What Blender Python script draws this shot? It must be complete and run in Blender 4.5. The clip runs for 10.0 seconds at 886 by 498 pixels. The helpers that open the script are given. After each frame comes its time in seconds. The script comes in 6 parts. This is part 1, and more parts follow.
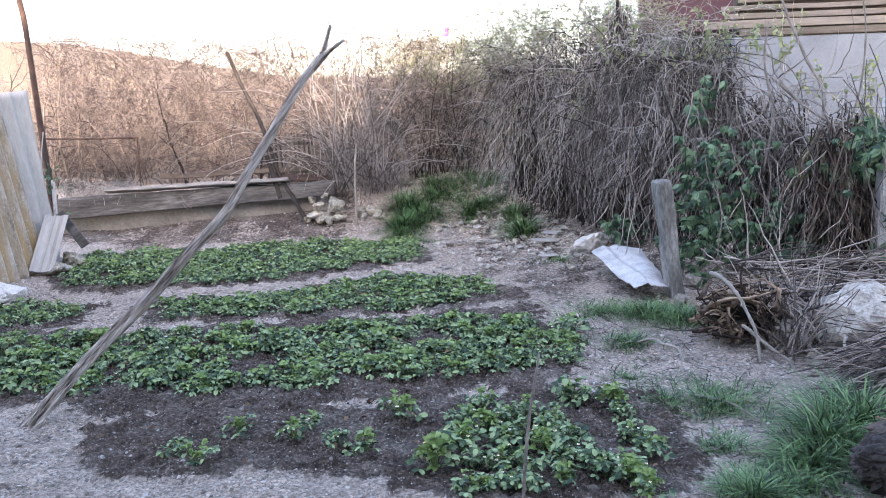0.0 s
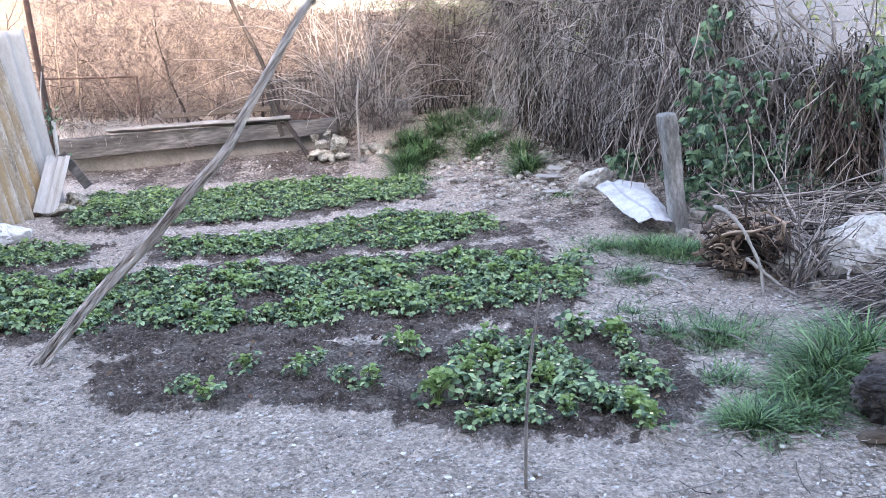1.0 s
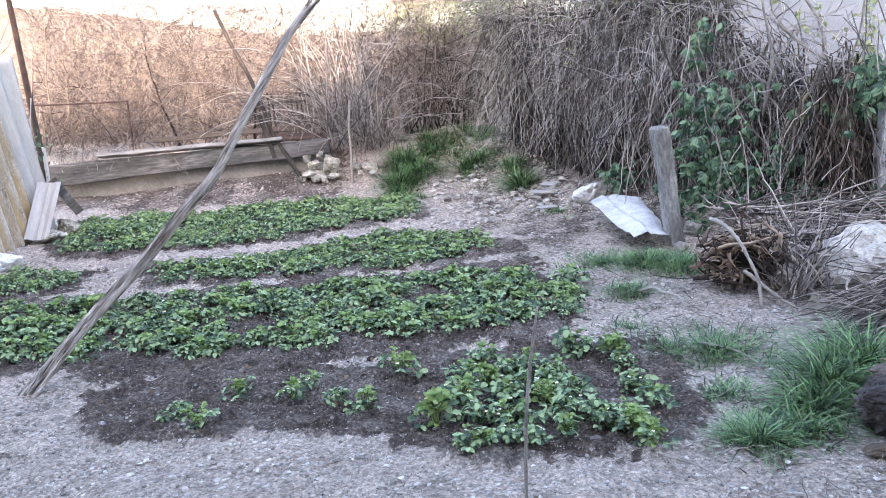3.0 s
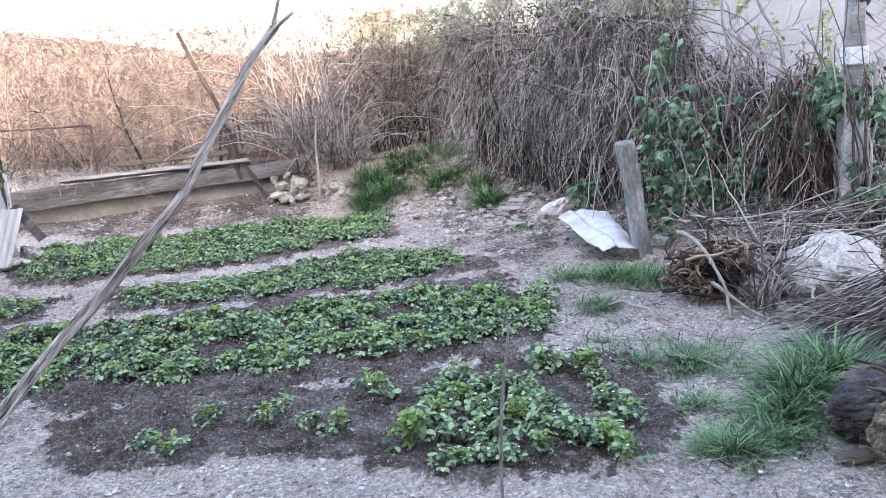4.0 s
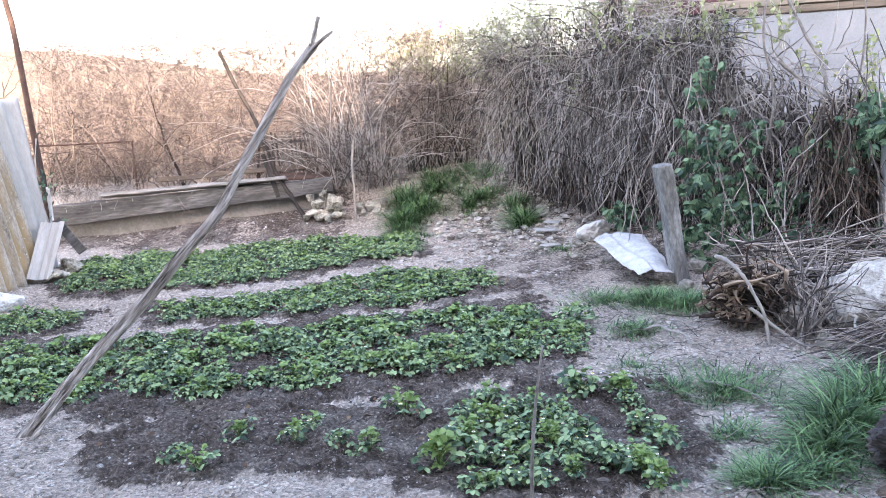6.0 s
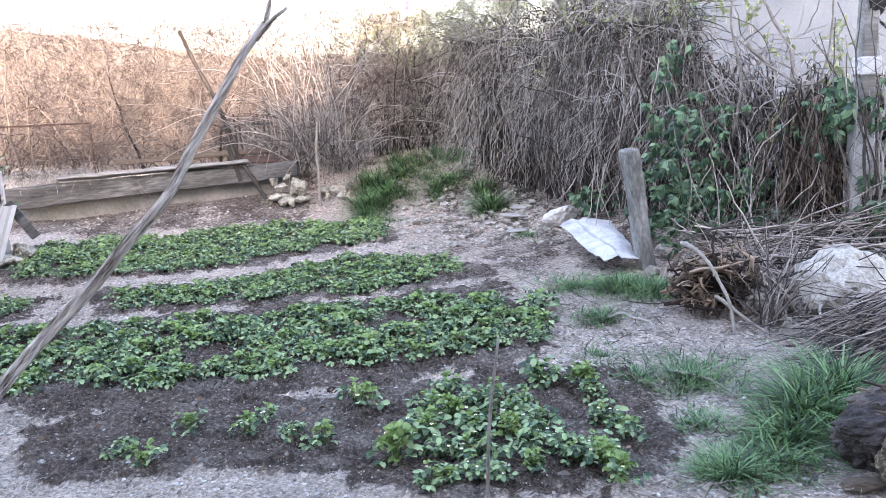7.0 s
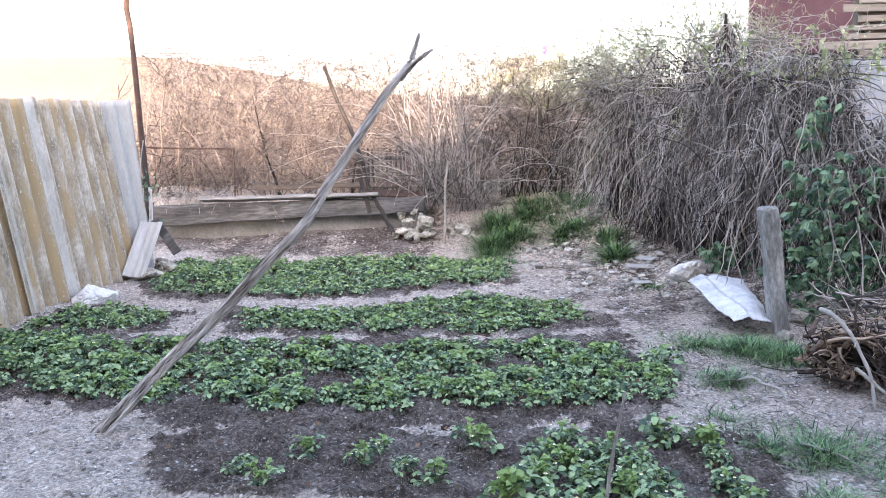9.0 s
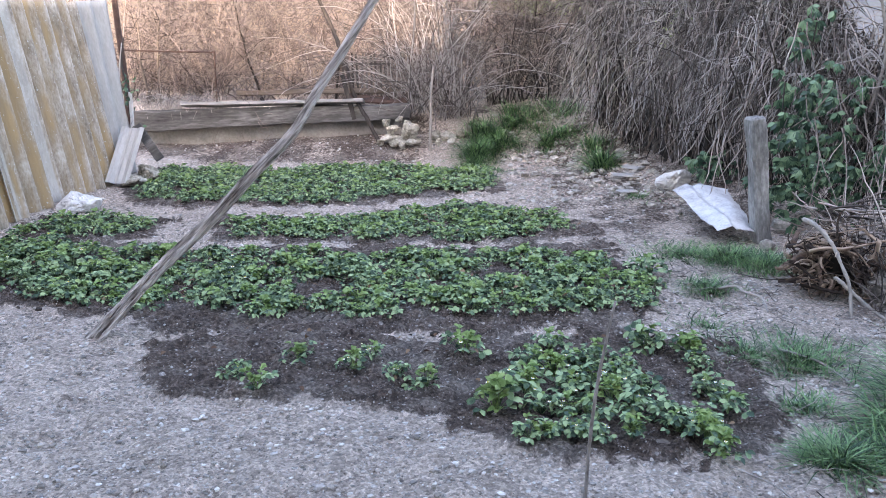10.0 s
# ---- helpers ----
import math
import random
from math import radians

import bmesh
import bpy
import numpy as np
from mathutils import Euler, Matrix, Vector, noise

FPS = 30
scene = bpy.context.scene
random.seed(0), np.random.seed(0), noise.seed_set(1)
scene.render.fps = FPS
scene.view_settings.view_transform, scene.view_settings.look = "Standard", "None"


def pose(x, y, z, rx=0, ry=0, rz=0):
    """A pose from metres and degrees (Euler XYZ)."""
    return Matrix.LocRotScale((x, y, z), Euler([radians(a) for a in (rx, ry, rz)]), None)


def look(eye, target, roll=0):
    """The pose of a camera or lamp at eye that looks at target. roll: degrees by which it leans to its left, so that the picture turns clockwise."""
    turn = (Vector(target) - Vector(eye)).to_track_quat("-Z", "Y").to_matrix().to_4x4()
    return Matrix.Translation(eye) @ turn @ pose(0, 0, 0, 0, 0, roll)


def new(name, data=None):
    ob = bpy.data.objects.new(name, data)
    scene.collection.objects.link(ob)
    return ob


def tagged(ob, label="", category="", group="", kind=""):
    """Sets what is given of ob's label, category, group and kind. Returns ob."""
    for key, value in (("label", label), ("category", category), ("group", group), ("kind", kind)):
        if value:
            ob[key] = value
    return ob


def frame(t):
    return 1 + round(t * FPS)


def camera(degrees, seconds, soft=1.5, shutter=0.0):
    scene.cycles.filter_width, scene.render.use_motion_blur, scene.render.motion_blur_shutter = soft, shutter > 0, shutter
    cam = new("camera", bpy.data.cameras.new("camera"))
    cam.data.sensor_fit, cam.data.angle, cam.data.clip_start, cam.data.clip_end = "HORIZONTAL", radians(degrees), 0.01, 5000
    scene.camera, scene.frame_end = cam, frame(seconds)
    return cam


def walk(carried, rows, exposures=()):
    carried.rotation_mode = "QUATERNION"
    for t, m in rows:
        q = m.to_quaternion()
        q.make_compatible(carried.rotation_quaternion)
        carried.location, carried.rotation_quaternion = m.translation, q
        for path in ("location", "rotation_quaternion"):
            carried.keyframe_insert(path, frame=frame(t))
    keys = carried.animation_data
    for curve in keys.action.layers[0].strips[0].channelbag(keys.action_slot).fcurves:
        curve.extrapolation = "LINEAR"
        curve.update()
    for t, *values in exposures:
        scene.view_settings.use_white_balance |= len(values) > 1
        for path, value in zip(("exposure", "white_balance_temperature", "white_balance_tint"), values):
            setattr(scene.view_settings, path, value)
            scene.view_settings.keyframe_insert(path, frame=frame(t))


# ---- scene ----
cam = camera(55.0, 10.0, soft=0.8)
PATH = [
    (0, (-0.022, -0.003, 1.532), (-0.03, 1.965, 1.177), -1.8),
    (0.5, (-0.013, -0.007, 1.531), (-0.08, 1.94, 1.078), -2.1),
    (1, (-0.009, 0.008, 1.521), (-0.035, 1.945, 1.024), -2.5),
    (1.5, (-0.015, 0.022, 1.516), (-0.051, 1.959, 1.02), -3.6),
    (2, (-0.016, 0.029, 1.516), (-0.013, 1.973, 1.049), -3.3),
    (2.2, (-0.014, 0.033, 1.516), (-0.015, 1.976, 1.049), -3.3),
    (3.3, (0.0, 0.066, 1.511), (-0.015, 2.01, 1.058), -3.7),
    (3.5, (0.001, 0.07, 1.511), (0.012, 2.015, 1.049), -3.8),
    (4, (-0.005, 0.065, 1.514), (0.056, 2.02, 1.093), -4.5),
    (4.5, (-0.012, 0.054, 1.515), (0.006, 2.014, 1.117), -4.3),
    (5, (-0.015, 0.044, 1.518), (-0.012, 2.007, 1.133), -3.9),
    (5.2, (-0.014, 0.05, 1.517), (-0.034, 2.012, 1.142), -3.9),
    (6.3, (-0.001, 0.092, 1.502), (-0.01, 2.061, 1.14), -3.8),
    (6.5, (0.003, 0.102, 1.499), (0.055, 2.071, 1.152), -4.4),
    (7, (0.052, 0.207, 1.486), (0.102, 2.164, 1.079), -3.4),
    (7.5, (0.042, 0.223, 1.501), (-0.1, 2.197, 1.213), -1.4),
    (8, (0.014, 0.227, 1.494), (-0.068, 2.203, 1.191), 0.1),
    (8.5, (0.01, 0.24, 1.498), (-0.219, 2.203, 1.194), 0.8),
    (9, (0.013, 0.209, 1.496), (-0.211, 2.173, 1.191), -0.5),
    (9.5, (0.003, 0.204, 1.504), (-0.232, 2.148, 1.098), -0.2),
    (10, (-0.023, 0.191, 1.51), (-0.201, 2.115, 0.991), -0.0),
]
walk(cam, [(t, look(eye, target, roll)) for t, eye, target, roll in PATH], [(0.0, 3.10, 7050, 19), (0.5, 3.28, 7050, 19), (1.0, 3.48, 7100, 19), (8.5, 3.53, 7250, 19), (9.5, 3.27, 7200, 19), (10.0, 3.25, 7200, 19)])

# ---- world, sun and exposure ----
SUN_UP, SUN_TURN = 30.0, 180.0
world = bpy.data.worlds.new("sky")
world.use_nodes = True
scene.world = world
sky = world.node_tree.nodes.new("ShaderNodeTexSky")
sky.sky_type, sky.sun_disc = "NISHITA", False
sky.sun_elevation, sky.sun_rotation = radians(SUN_UP), radians(SUN_TURN)
sky.air_density, sky.dust_density, sky.ozone_density = 1.0, 2.0, 1.0
world.node_tree.links.new(sky.outputs[0], world.node_tree.nodes["Background"].inputs[0])
world.node_tree.nodes["Background"].inputs[1].default_value = 0.15
sun = new("sun", bpy.data.lights.new("sun", "SUN"))
sun.data.energy, sun.data.angle, sun.data.color = 2.0, radians(0.6), (1.0, 0.87, 0.75)
sun.matrix_world = look((0.0, -10, 10 * math.tan(radians(SUN_UP))), (0, 0, 0))

# ---- materials ----


def material(name, colors, scale=8.0, rough=0.85, bump=0.3, fine=60.0, metal=0.0, stretch=(1, 1, 1), spread=0.25,
             island=0.0, spec=0.3, through_light=0.0, relief=0.01):
    """colors: from dark to light. Two noises mix them; island shifts brightness from piece to piece."""
    m = bpy.data.materials.new(name)
    m.use_nodes = True
    n, l = m.node_tree.nodes, m.node_tree.links
    b = n["Principled BSDF"]
    coord = n.new("ShaderNodeTexCoord")
    mapping = n.new("ShaderNodeMapping")
    mapping.inputs["Scale"].default_value = stretch
    l.new(coord.outputs["Object"], mapping.inputs[0])
    big, small = n.new("ShaderNodeTexNoise"), n.new("ShaderNodeTexNoise")
    for node, s in ((big, scale), (small, fine)):
        node.inputs["Scale"].default_value = s
        node.inputs["Detail"].default_value = 6.0
        node.inputs["Roughness"].default_value = 0.6
        l.new(mapping.outputs[0], node.inputs["Vector"])
    mix = n.new("ShaderNodeMix")
    mix.data_type = "FLOAT"
    mix.inputs[0].default_value = 0.4
    l.new(big.outputs["Fac"], mix.inputs[2])
    l.new(small.outputs["Fac"], mix.inputs[3])
    value = mix.outputs[0]
    if island:
        geo = n.new("ShaderNodeNewGeometry")
        info = n.new("ShaderNodeObjectInfo")
        both = n.new("ShaderNodeMath")
        both.operation = "ADD"
        l.new(geo.outputs["Random Per Island"], both.inputs[0])
        l.new(info.outputs["Random"], both.inputs[1])
        wrap = n.new("ShaderNodeMath")
        wrap.operation = "FRACT"
        l.new(both.outputs[0], wrap.inputs[0])
        ramped = n.new("ShaderNodeMapRange")
        ramped.inputs["To Min"].default_value, ramped.inputs["To Max"].default_value = -island, island
        l.new(wrap.outputs[0], ramped.inputs["Value"])
        add = n.new("ShaderNodeMath")
        add.operation = "ADD"
        l.new(value, add.inputs[0])
        l.new(ramped.outputs[0], add.inputs[1])
        value = add.outputs[0]
    ramp = n.new("ShaderNodeValToRGB")
    e = ramp.color_ramp.elements
    while len(e) < len(colors):
        e.new(0.5)
    for k, c in enumerate(colors):
        e[k].position = 0.5 - spread + 2 * spread * k / max(1, len(colors) - 1)
        e[k].color = (*c, 1)
    l.new(value, ramp.inputs[0])
    l.new(ramp.outputs[0], b.inputs["Base Color"])
    b.inputs["Roughness"].default_value, b.inputs["Metallic"].default_value = rough, metal
    b.inputs["Specular IOR Level"].default_value = spec
    if bump:
        bn = n.new("ShaderNodeBump")
        bn.inputs["Strength"].default_value, bn.inputs["Distance"].default_value = bump, relief
        l.new(mix.outputs[0], bn.inputs["Height"])
        l.new(bn.outputs[0], b.inputs["Normal"])
    if through_light:
        leaf = n.new("ShaderNodeBsdfTranslucent")
        l.new(ramp.outputs[0], leaf.inputs[0])
        blend = n.new("ShaderNodeMixShader")
        blend.inputs[0].default_value = through_light
        l.new(b.outputs[0], blend.inputs[1])
        l.new(leaf.outputs[0], blend.inputs[2])
        l.new(blend.outputs[0], n["Material Output"].inputs[0])
    return m


STRAWBERRY = material("strawberry_leaf", [(0.030, 0.060, 0.036), (0.148, 0.228, 0.118), (0.275, 0.37, 0.185)], 7, 0.58, 0.3, 90, island=0.34, through_light=0.1, spec=0.27)
YOUNG_STRAWBERRY = material("young_strawberry_leaf", [(0.125, 0.20, 0.065), (0.20, 0.30, 0.10), (0.29, 0.395, 0.16)], 7, 0.58, 0.3, 90, island=0.25, through_light=0.28, spec=0.25)
PETAL = material("petal", [(0.75, 0.75, 0.72), (0.85, 0.85, 0.82)], 40, 0.6, 0)
BLOSSOM_EYE = material("blossom_eye", [(0.55, 0.40, 0.05), (0.7, 0.55, 0.1)], 80, 0.7, 0.2)
GRASS = material("grass_blade", [(0.018, 0.046, 0.019), (0.074, 0.158, 0.062), (0.20, 0.33, 0.14)], 6, 0.5, 0, 40, island=0.36, through_light=0.15, spec=0.3)
IVY = material("climber_leaf", [(0.020, 0.052, 0.032), (0.065, 0.135, 0.078), (0.17, 0.275, 0.155)], 6, 0.42, 0.2, 60, island=0.34, through_light=0.2, spec=0.45)
YOUNG_LEAF = material("young_leaf", [(0.15, 0.18, 0.085), (0.26, 0.295, 0.145), (0.40, 0.42, 0.23)], 6, 0.6, 0, 60, island=0.25, through_light=0.4)
DRY_TWIG = material("dry_twig", [(0.06, 0.047, 0.042), (0.145, 0.115, 0.103), (0.28, 0.23, 0.208)], 5, 0.9, 0, 40, island=0.36)
GREY_VINE = material("grey_vine", [(0.062, 0.053, 0.047), (0.195, 0.174, 0.16), (0.41, 0.38, 0.356)], 5, 0.9, 0, 40, island=0.36)
# dark sapling twigs; on the fence the colour stands for shade between vines
TWIG_AND_GAP_SHADE = material("twig_and_gap_shade", [(0.018, 0.014, 0.012), (0.06, 0.048, 0.040), (0.15, 0.122, 0.10)], 5, 0.95, 0, 40, island=0.36)
BROWN_TWIG = material("brown_twig", [(0.04, 0.033, 0.030), (0.145, 0.12, 0.105), (0.36, 0.31, 0.275)], 5, 0.9, 0, 40, island=0.36)
BARK = material("weathered_bark", [(0.055, 0.044, 0.037), (0.28, 0.248, 0.225), (0.54, 0.505, 0.475)], 26, 0.9, 1.0, 100, stretch=(1, 1, 0.10), relief=0.025, spread=0.12)
DARK_BARK = material("dark_bark", [(0.014, 0.011, 0.010), (0.036, 0.029, 0.025), (0.085, 0.07, 0.06)], 16, 0.9, 0.7, 70, stretch=(1, 1, 0.2))
GREY_WOOD = material("grey_weathered_wood", [(0.018, 0.016, 0.016), (0.072, 0.068, 0.065), (0.185, 0.18, 0.175)], 6, 0.85, 1.0, 45, stretch=(0.18, 1, 1), relief=0.012, spread=0.17)
PLANK_WOOD = material("pale_plank_wood", [(0.07, 0.064, 0.06), (0.20, 0.19, 0.18), (0.34, 0.33, 0.315)], 7, 0.85, 0.9, 50, stretch=(0.15, 1, 1), relief=0.008, spread=0.18)
SHRUB_TWIG = material("pale_shrub_twig", [(0.13, 0.12, 0.092), (0.28, 0.258, 0.21), (0.46, 0.43, 0.36)], 5, 0.9, 0, 40, island=0.3)
DEAD_LEAF = material("dead_leaf", [(0.06, 0.03, 0.02), (0.12, 0.07, 0.042), (0.20, 0.13, 0.08)], 10, 0.9, 0, 50, island=0.3)
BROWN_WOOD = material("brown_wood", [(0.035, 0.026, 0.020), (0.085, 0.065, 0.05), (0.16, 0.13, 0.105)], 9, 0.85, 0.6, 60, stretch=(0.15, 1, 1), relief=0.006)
FENCE_BOARD = material("fence_board", [(0.022, 0.019, 0.017), (0.065, 0.057, 0.052), (0.14, 0.125, 0.116)], 8, 0.9, 0.6, 50, stretch=(1, 1, 0.15), island=0.18)
CONCRETE = material("old_concrete", [(0.06, 0.06, 0.056), (0.165, 0.162, 0.155), (0.33, 0.327, 0.315)], 9, 0.95, 1.0, 55, relief=0.02, stretch=(1, 1, 0.35), spread=0.16)
WALL_EARTH = material("earthy_wall", [(0.085, 0.078, 0.071), (0.185, 0.173, 0.16), (0.30, 0.285, 0.268)], 4, 0.95, 0.7, 40, relief=0.012)
PLASTER = material("white_plaster", [(0.145, 0.156, 0.17), (0.215, 0.229, 0.248), (0.27, 0.285, 0.305)], 2.5, 0.9, 0.3, 40)
STONE = material("limestone", [(0.13, 0.116, 0.098), (0.33, 0.303, 0.265), (0.54, 0.512, 0.465)], 9, 0.92, 1.0, 50, relief=0.03, island=0.06, spread=0.16)
YELLOW_STONE = material("yellow_limestone", [(0.14, 0.127, 0.10), (0.31, 0.287, 0.235), (0.50, 0.472, 0.41)], 13, 0.92, 1.0, 60, relief=0.03, island=0.08, spread=0.14)
WHITE_STONE = material("whitish_stone", [(0.34, 0.325, 0.30), (0.52, 0.505, 0.48), (0.66, 0.65, 0.62)], 6, 0.92, 0.8, 45, relief=0.012)
PEBBLE = material("pebble", [(0.15, 0.138, 0.126), (0.32, 0.298, 0.275), (0.52, 0.495, 0.46)], 12, 0.9, 0, 60, island=0.34)
CRUMB = material("earth_crumb", [(0.15, 0.13, 0.112), (0.26, 0.232, 0.205), (0.42, 0.385, 0.35)], 14, 0.97, 0, 60, island=0.3)
CLOD = material("soil_clod", [(0.022, 0.017, 0.014), (0.062, 0.050, 0.042), (0.15, 0.127, 0.108)], 14, 0.97, 0, 60, island=0.3)
SHEET_METAL = material("pale_sheet", [(0.27, 0.273, 0.275), (0.44, 0.445, 0.45), (0.56, 0.565, 0.57)], 9, 0.6, 0.5, 60, spec=0.4, spread=0.16)
ROOT = material("dead_root", [(0.03, 0.020, 0.016), (0.12, 0.080, 0.058), (0.32, 0.24, 0.182)], 14, 0.92, 0.8, 90, island=0.34, stretch=(1, 1, 1), spread=0.18)
PALE_STICK = material("bare_branch", [(0.13, 0.115, 0.10), (0.25, 0.225, 0.20), (0.38, 0.35, 0.32)], 10, 0.85, 0.5, 60)
DEAD_BUSH = material("dead_bush_twig", [(0.022, 0.015, 0.012), (0.065, 0.046, 0.036), (0.15, 0.115, 0.092)], 8, 0.95, 0, 50, island=0.34)
BARE_BARK = material("bare_grey_bark", [(0.07, 0.06, 0.052), (0.18, 0.158, 0.14), (0.34, 0.31, 0.28)], 12, 0.9, 0.6, 70)
CHAR = material("charred_wood", [(0.010, 0.009, 0.009), (0.035, 0.029, 0.027), (0.15, 0.122, 0.104)], 9, 0.85, 1.0, 40, relief=0.02, spread=0.2)
LICHEN_WOOD = material("lichened_wood", [(0.035, 0.028, 0.02), (0.10, 0.083, 0.058), (0.30, 0.255, 0.19)], 22, 0.95, 1.0, 80, relief=0.02, spread=0.14)
RUST = material("rusty_iron", [(0.03, 0.019, 0.016), (0.07, 0.042, 0.033), (0.14, 0.085, 0.062)], 10, 0.9, 0.5, 70)
MAROON = material("maroon_metal", [(0.06, 0.032, 0.037), (0.088, 0.048, 0.055), (0.125, 0.075, 0.082)], 3, 0.95, 0.2, 40, spec=0.05)
TAN_BOARD = material("tan_board", [(0.08, 0.065, 0.05), (0.17, 0.142, 0.115), (0.27, 0.235, 0.20)], 6, 0.85, 0.5, 50, stretch=(0.15, 1, 1), island=0.2)
DARK_CLOTH = material("dark_rag", [(0.012, 0.011, 0.012), (0.03, 0.028, 0.03), (0.06, 0.057, 0.06)], 8, 0.9, 0.6, 50)
PINK_CLOTH = material("pink_bag", [(0.75, 0.12, 0.45), (0.85, 0.2, 0.55)], 10, 0.5, 0.1, 40, through_light=0.4)
# render and top of the unseen blocks added to shade the garden
SHADE_BLOCK = material("shade_block_render", [(0.35, 0.33, 0.31), (0.42, 0.40, 0.38), (0.5, 0.48, 0.45)], 2, 0.9, 0.2, 30)
SHADE_BLOCK_TOP = material("shade_block_sheet", [(0.16, 0.15, 0.145), (0.24, 0.23, 0.22), (0.30, 0.29, 0.28)], 2, 0.9, 0.2, 30)
WIRE = material("galvanised_wire", [(0.14, 0.14, 0.145), (0.22, 0.22, 0.22)], 20, 0.6, 0, 60, metal=0.6)
PAINTED_POST = material("pale_painted_post", [(0.24, 0.238, 0.235), (0.50, 0.50, 0.505), (0.64, 0.64, 0.645)], 6, 0.85, 0.4, 50)


def slate_material():
    """Asbestos-cement sheet: grey, with ochre lichen that runs down the furrows, and pale specks."""
    m = material("corrugated_slate", [(0.14, 0.116, 0.089), (0.31, 0.264, 0.21), (0.50, 0.456, 0.395)], 9, 0.95, 0.9, 70, stretch=(1, 1, 0.4), relief=0.006, spread=0.15)
    n, l = m.node_tree.nodes, m.node_tree.links
    b = n["Principled BSDF"]
    ramp = next(x for x in n if x.bl_idname == "ShaderNodeValToRGB")
    attr = n.new("ShaderNodeAttribute")
    attr.attribute_name = "furrow"
    coord = n.new("ShaderNodeTexCoord")
    mp = n.new("ShaderNodeMapping")
    mp.inputs["Scale"].default_value = (1, 1, 0.22)
    l.new(coord.outputs["Object"], mp.inputs[0])
    blot = n.new("ShaderNodeTexNoise")
    blot.inputs["Scale"].default_value, blot.inputs["Detail"].default_value = 9.0, 10.0
    l.new(mp.outputs[0], blot.inputs["Vector"])
    mul = n.new("ShaderNodeMath")
    mul.operation = "MULTIPLY_ADD"
    mul.inputs[1].default_value = 0.2
    l.new(attr.outputs["Fac"], mul.inputs[0])
    l.new(blot.outputs["Fac"], mul.inputs[2])
    step = n.new("ShaderNodeMapRange")
    step.inputs["From Min"].default_value, step.inputs["From Max"].default_value = 0.47, 0.74
    l.new(mul.outputs[0], step.inputs["Value"])
    ochre = n.new("ShaderNodeValToRGB")
    ochre.color_ramp.elements[0].color, ochre.color_ramp.elements[1].color = (0.10, 0.075, 0.048, 1), (0.44, 0.31, 0.165, 1)
    l.new(blot.outputs["Fac"], ochre.inputs[0])
    mix = n.new("ShaderNodeMix")
    mix.data_type = "RGBA"
    l.new(step.outputs[0], mix.inputs[0])
    l.new(ramp.outputs[0], mix.inputs[6])
    l.new(ochre.outputs[0], mix.inputs[7])
    speck = n.new("ShaderNodeTexNoise")
    speck.inputs["Scale"].default_value, speck.inputs["Detail"].default_value = 48.0, 5.0
    l.new(coord.outputs["Object"], speck.inputs["Vector"])
    cut = n.new("ShaderNodeMapRange")
    cut.inputs["From Min"].default_value, cut.inputs["From Max"].default_value = 0.64, 0.72
    l.new(speck.outputs["Fac"], cut.inputs["Value"])
    pale = n.new("ShaderNodeMix")
    pale.data_type = "RGBA"
    pale.inputs[7].default_value = (0.46, 0.45, 0.42, 1)
    l.new(cut.outputs[0], pale.inputs[0])
    l.new(mix.outputs[2], pale.inputs[6])
    bare = n.new("ShaderNodeMapRange")
    bare.inputs["From Min"].default_value, bare.inputs["From Max"].default_value = -0.25, -0.5
    l.new(attr.outputs["Fac"], bare.inputs["Value"])
    soften = n.new("ShaderNodeMath")
    soften.operation = "MULTIPLY"
    l.new(bare.outputs[0], soften.inputs[0])
    l.new(blot.outputs["Fac"], soften.inputs[1])
    light = n.new("ShaderNodeMix")
    light.data_type = "RGBA"
    light.inputs[7].default_value = (0.46, 0.45, 0.42, 1)
    l.new(soften.outputs[0], light.inputs[0])
    l.new(pale.outputs[2], light.inputs[6])
    l.new(light.outputs[2], b.inputs["Base Color"])
    return m


SLATE = slate_material()
PALE_SLATE = material("pale_slate", [(0.24, 0.232, 0.216), (0.34, 0.332, 0.313), (0.44, 0.43, 0.41)], 6, 0.92, 0.5, 60, stretch=(1, 1, 0.3), relief=0.004)


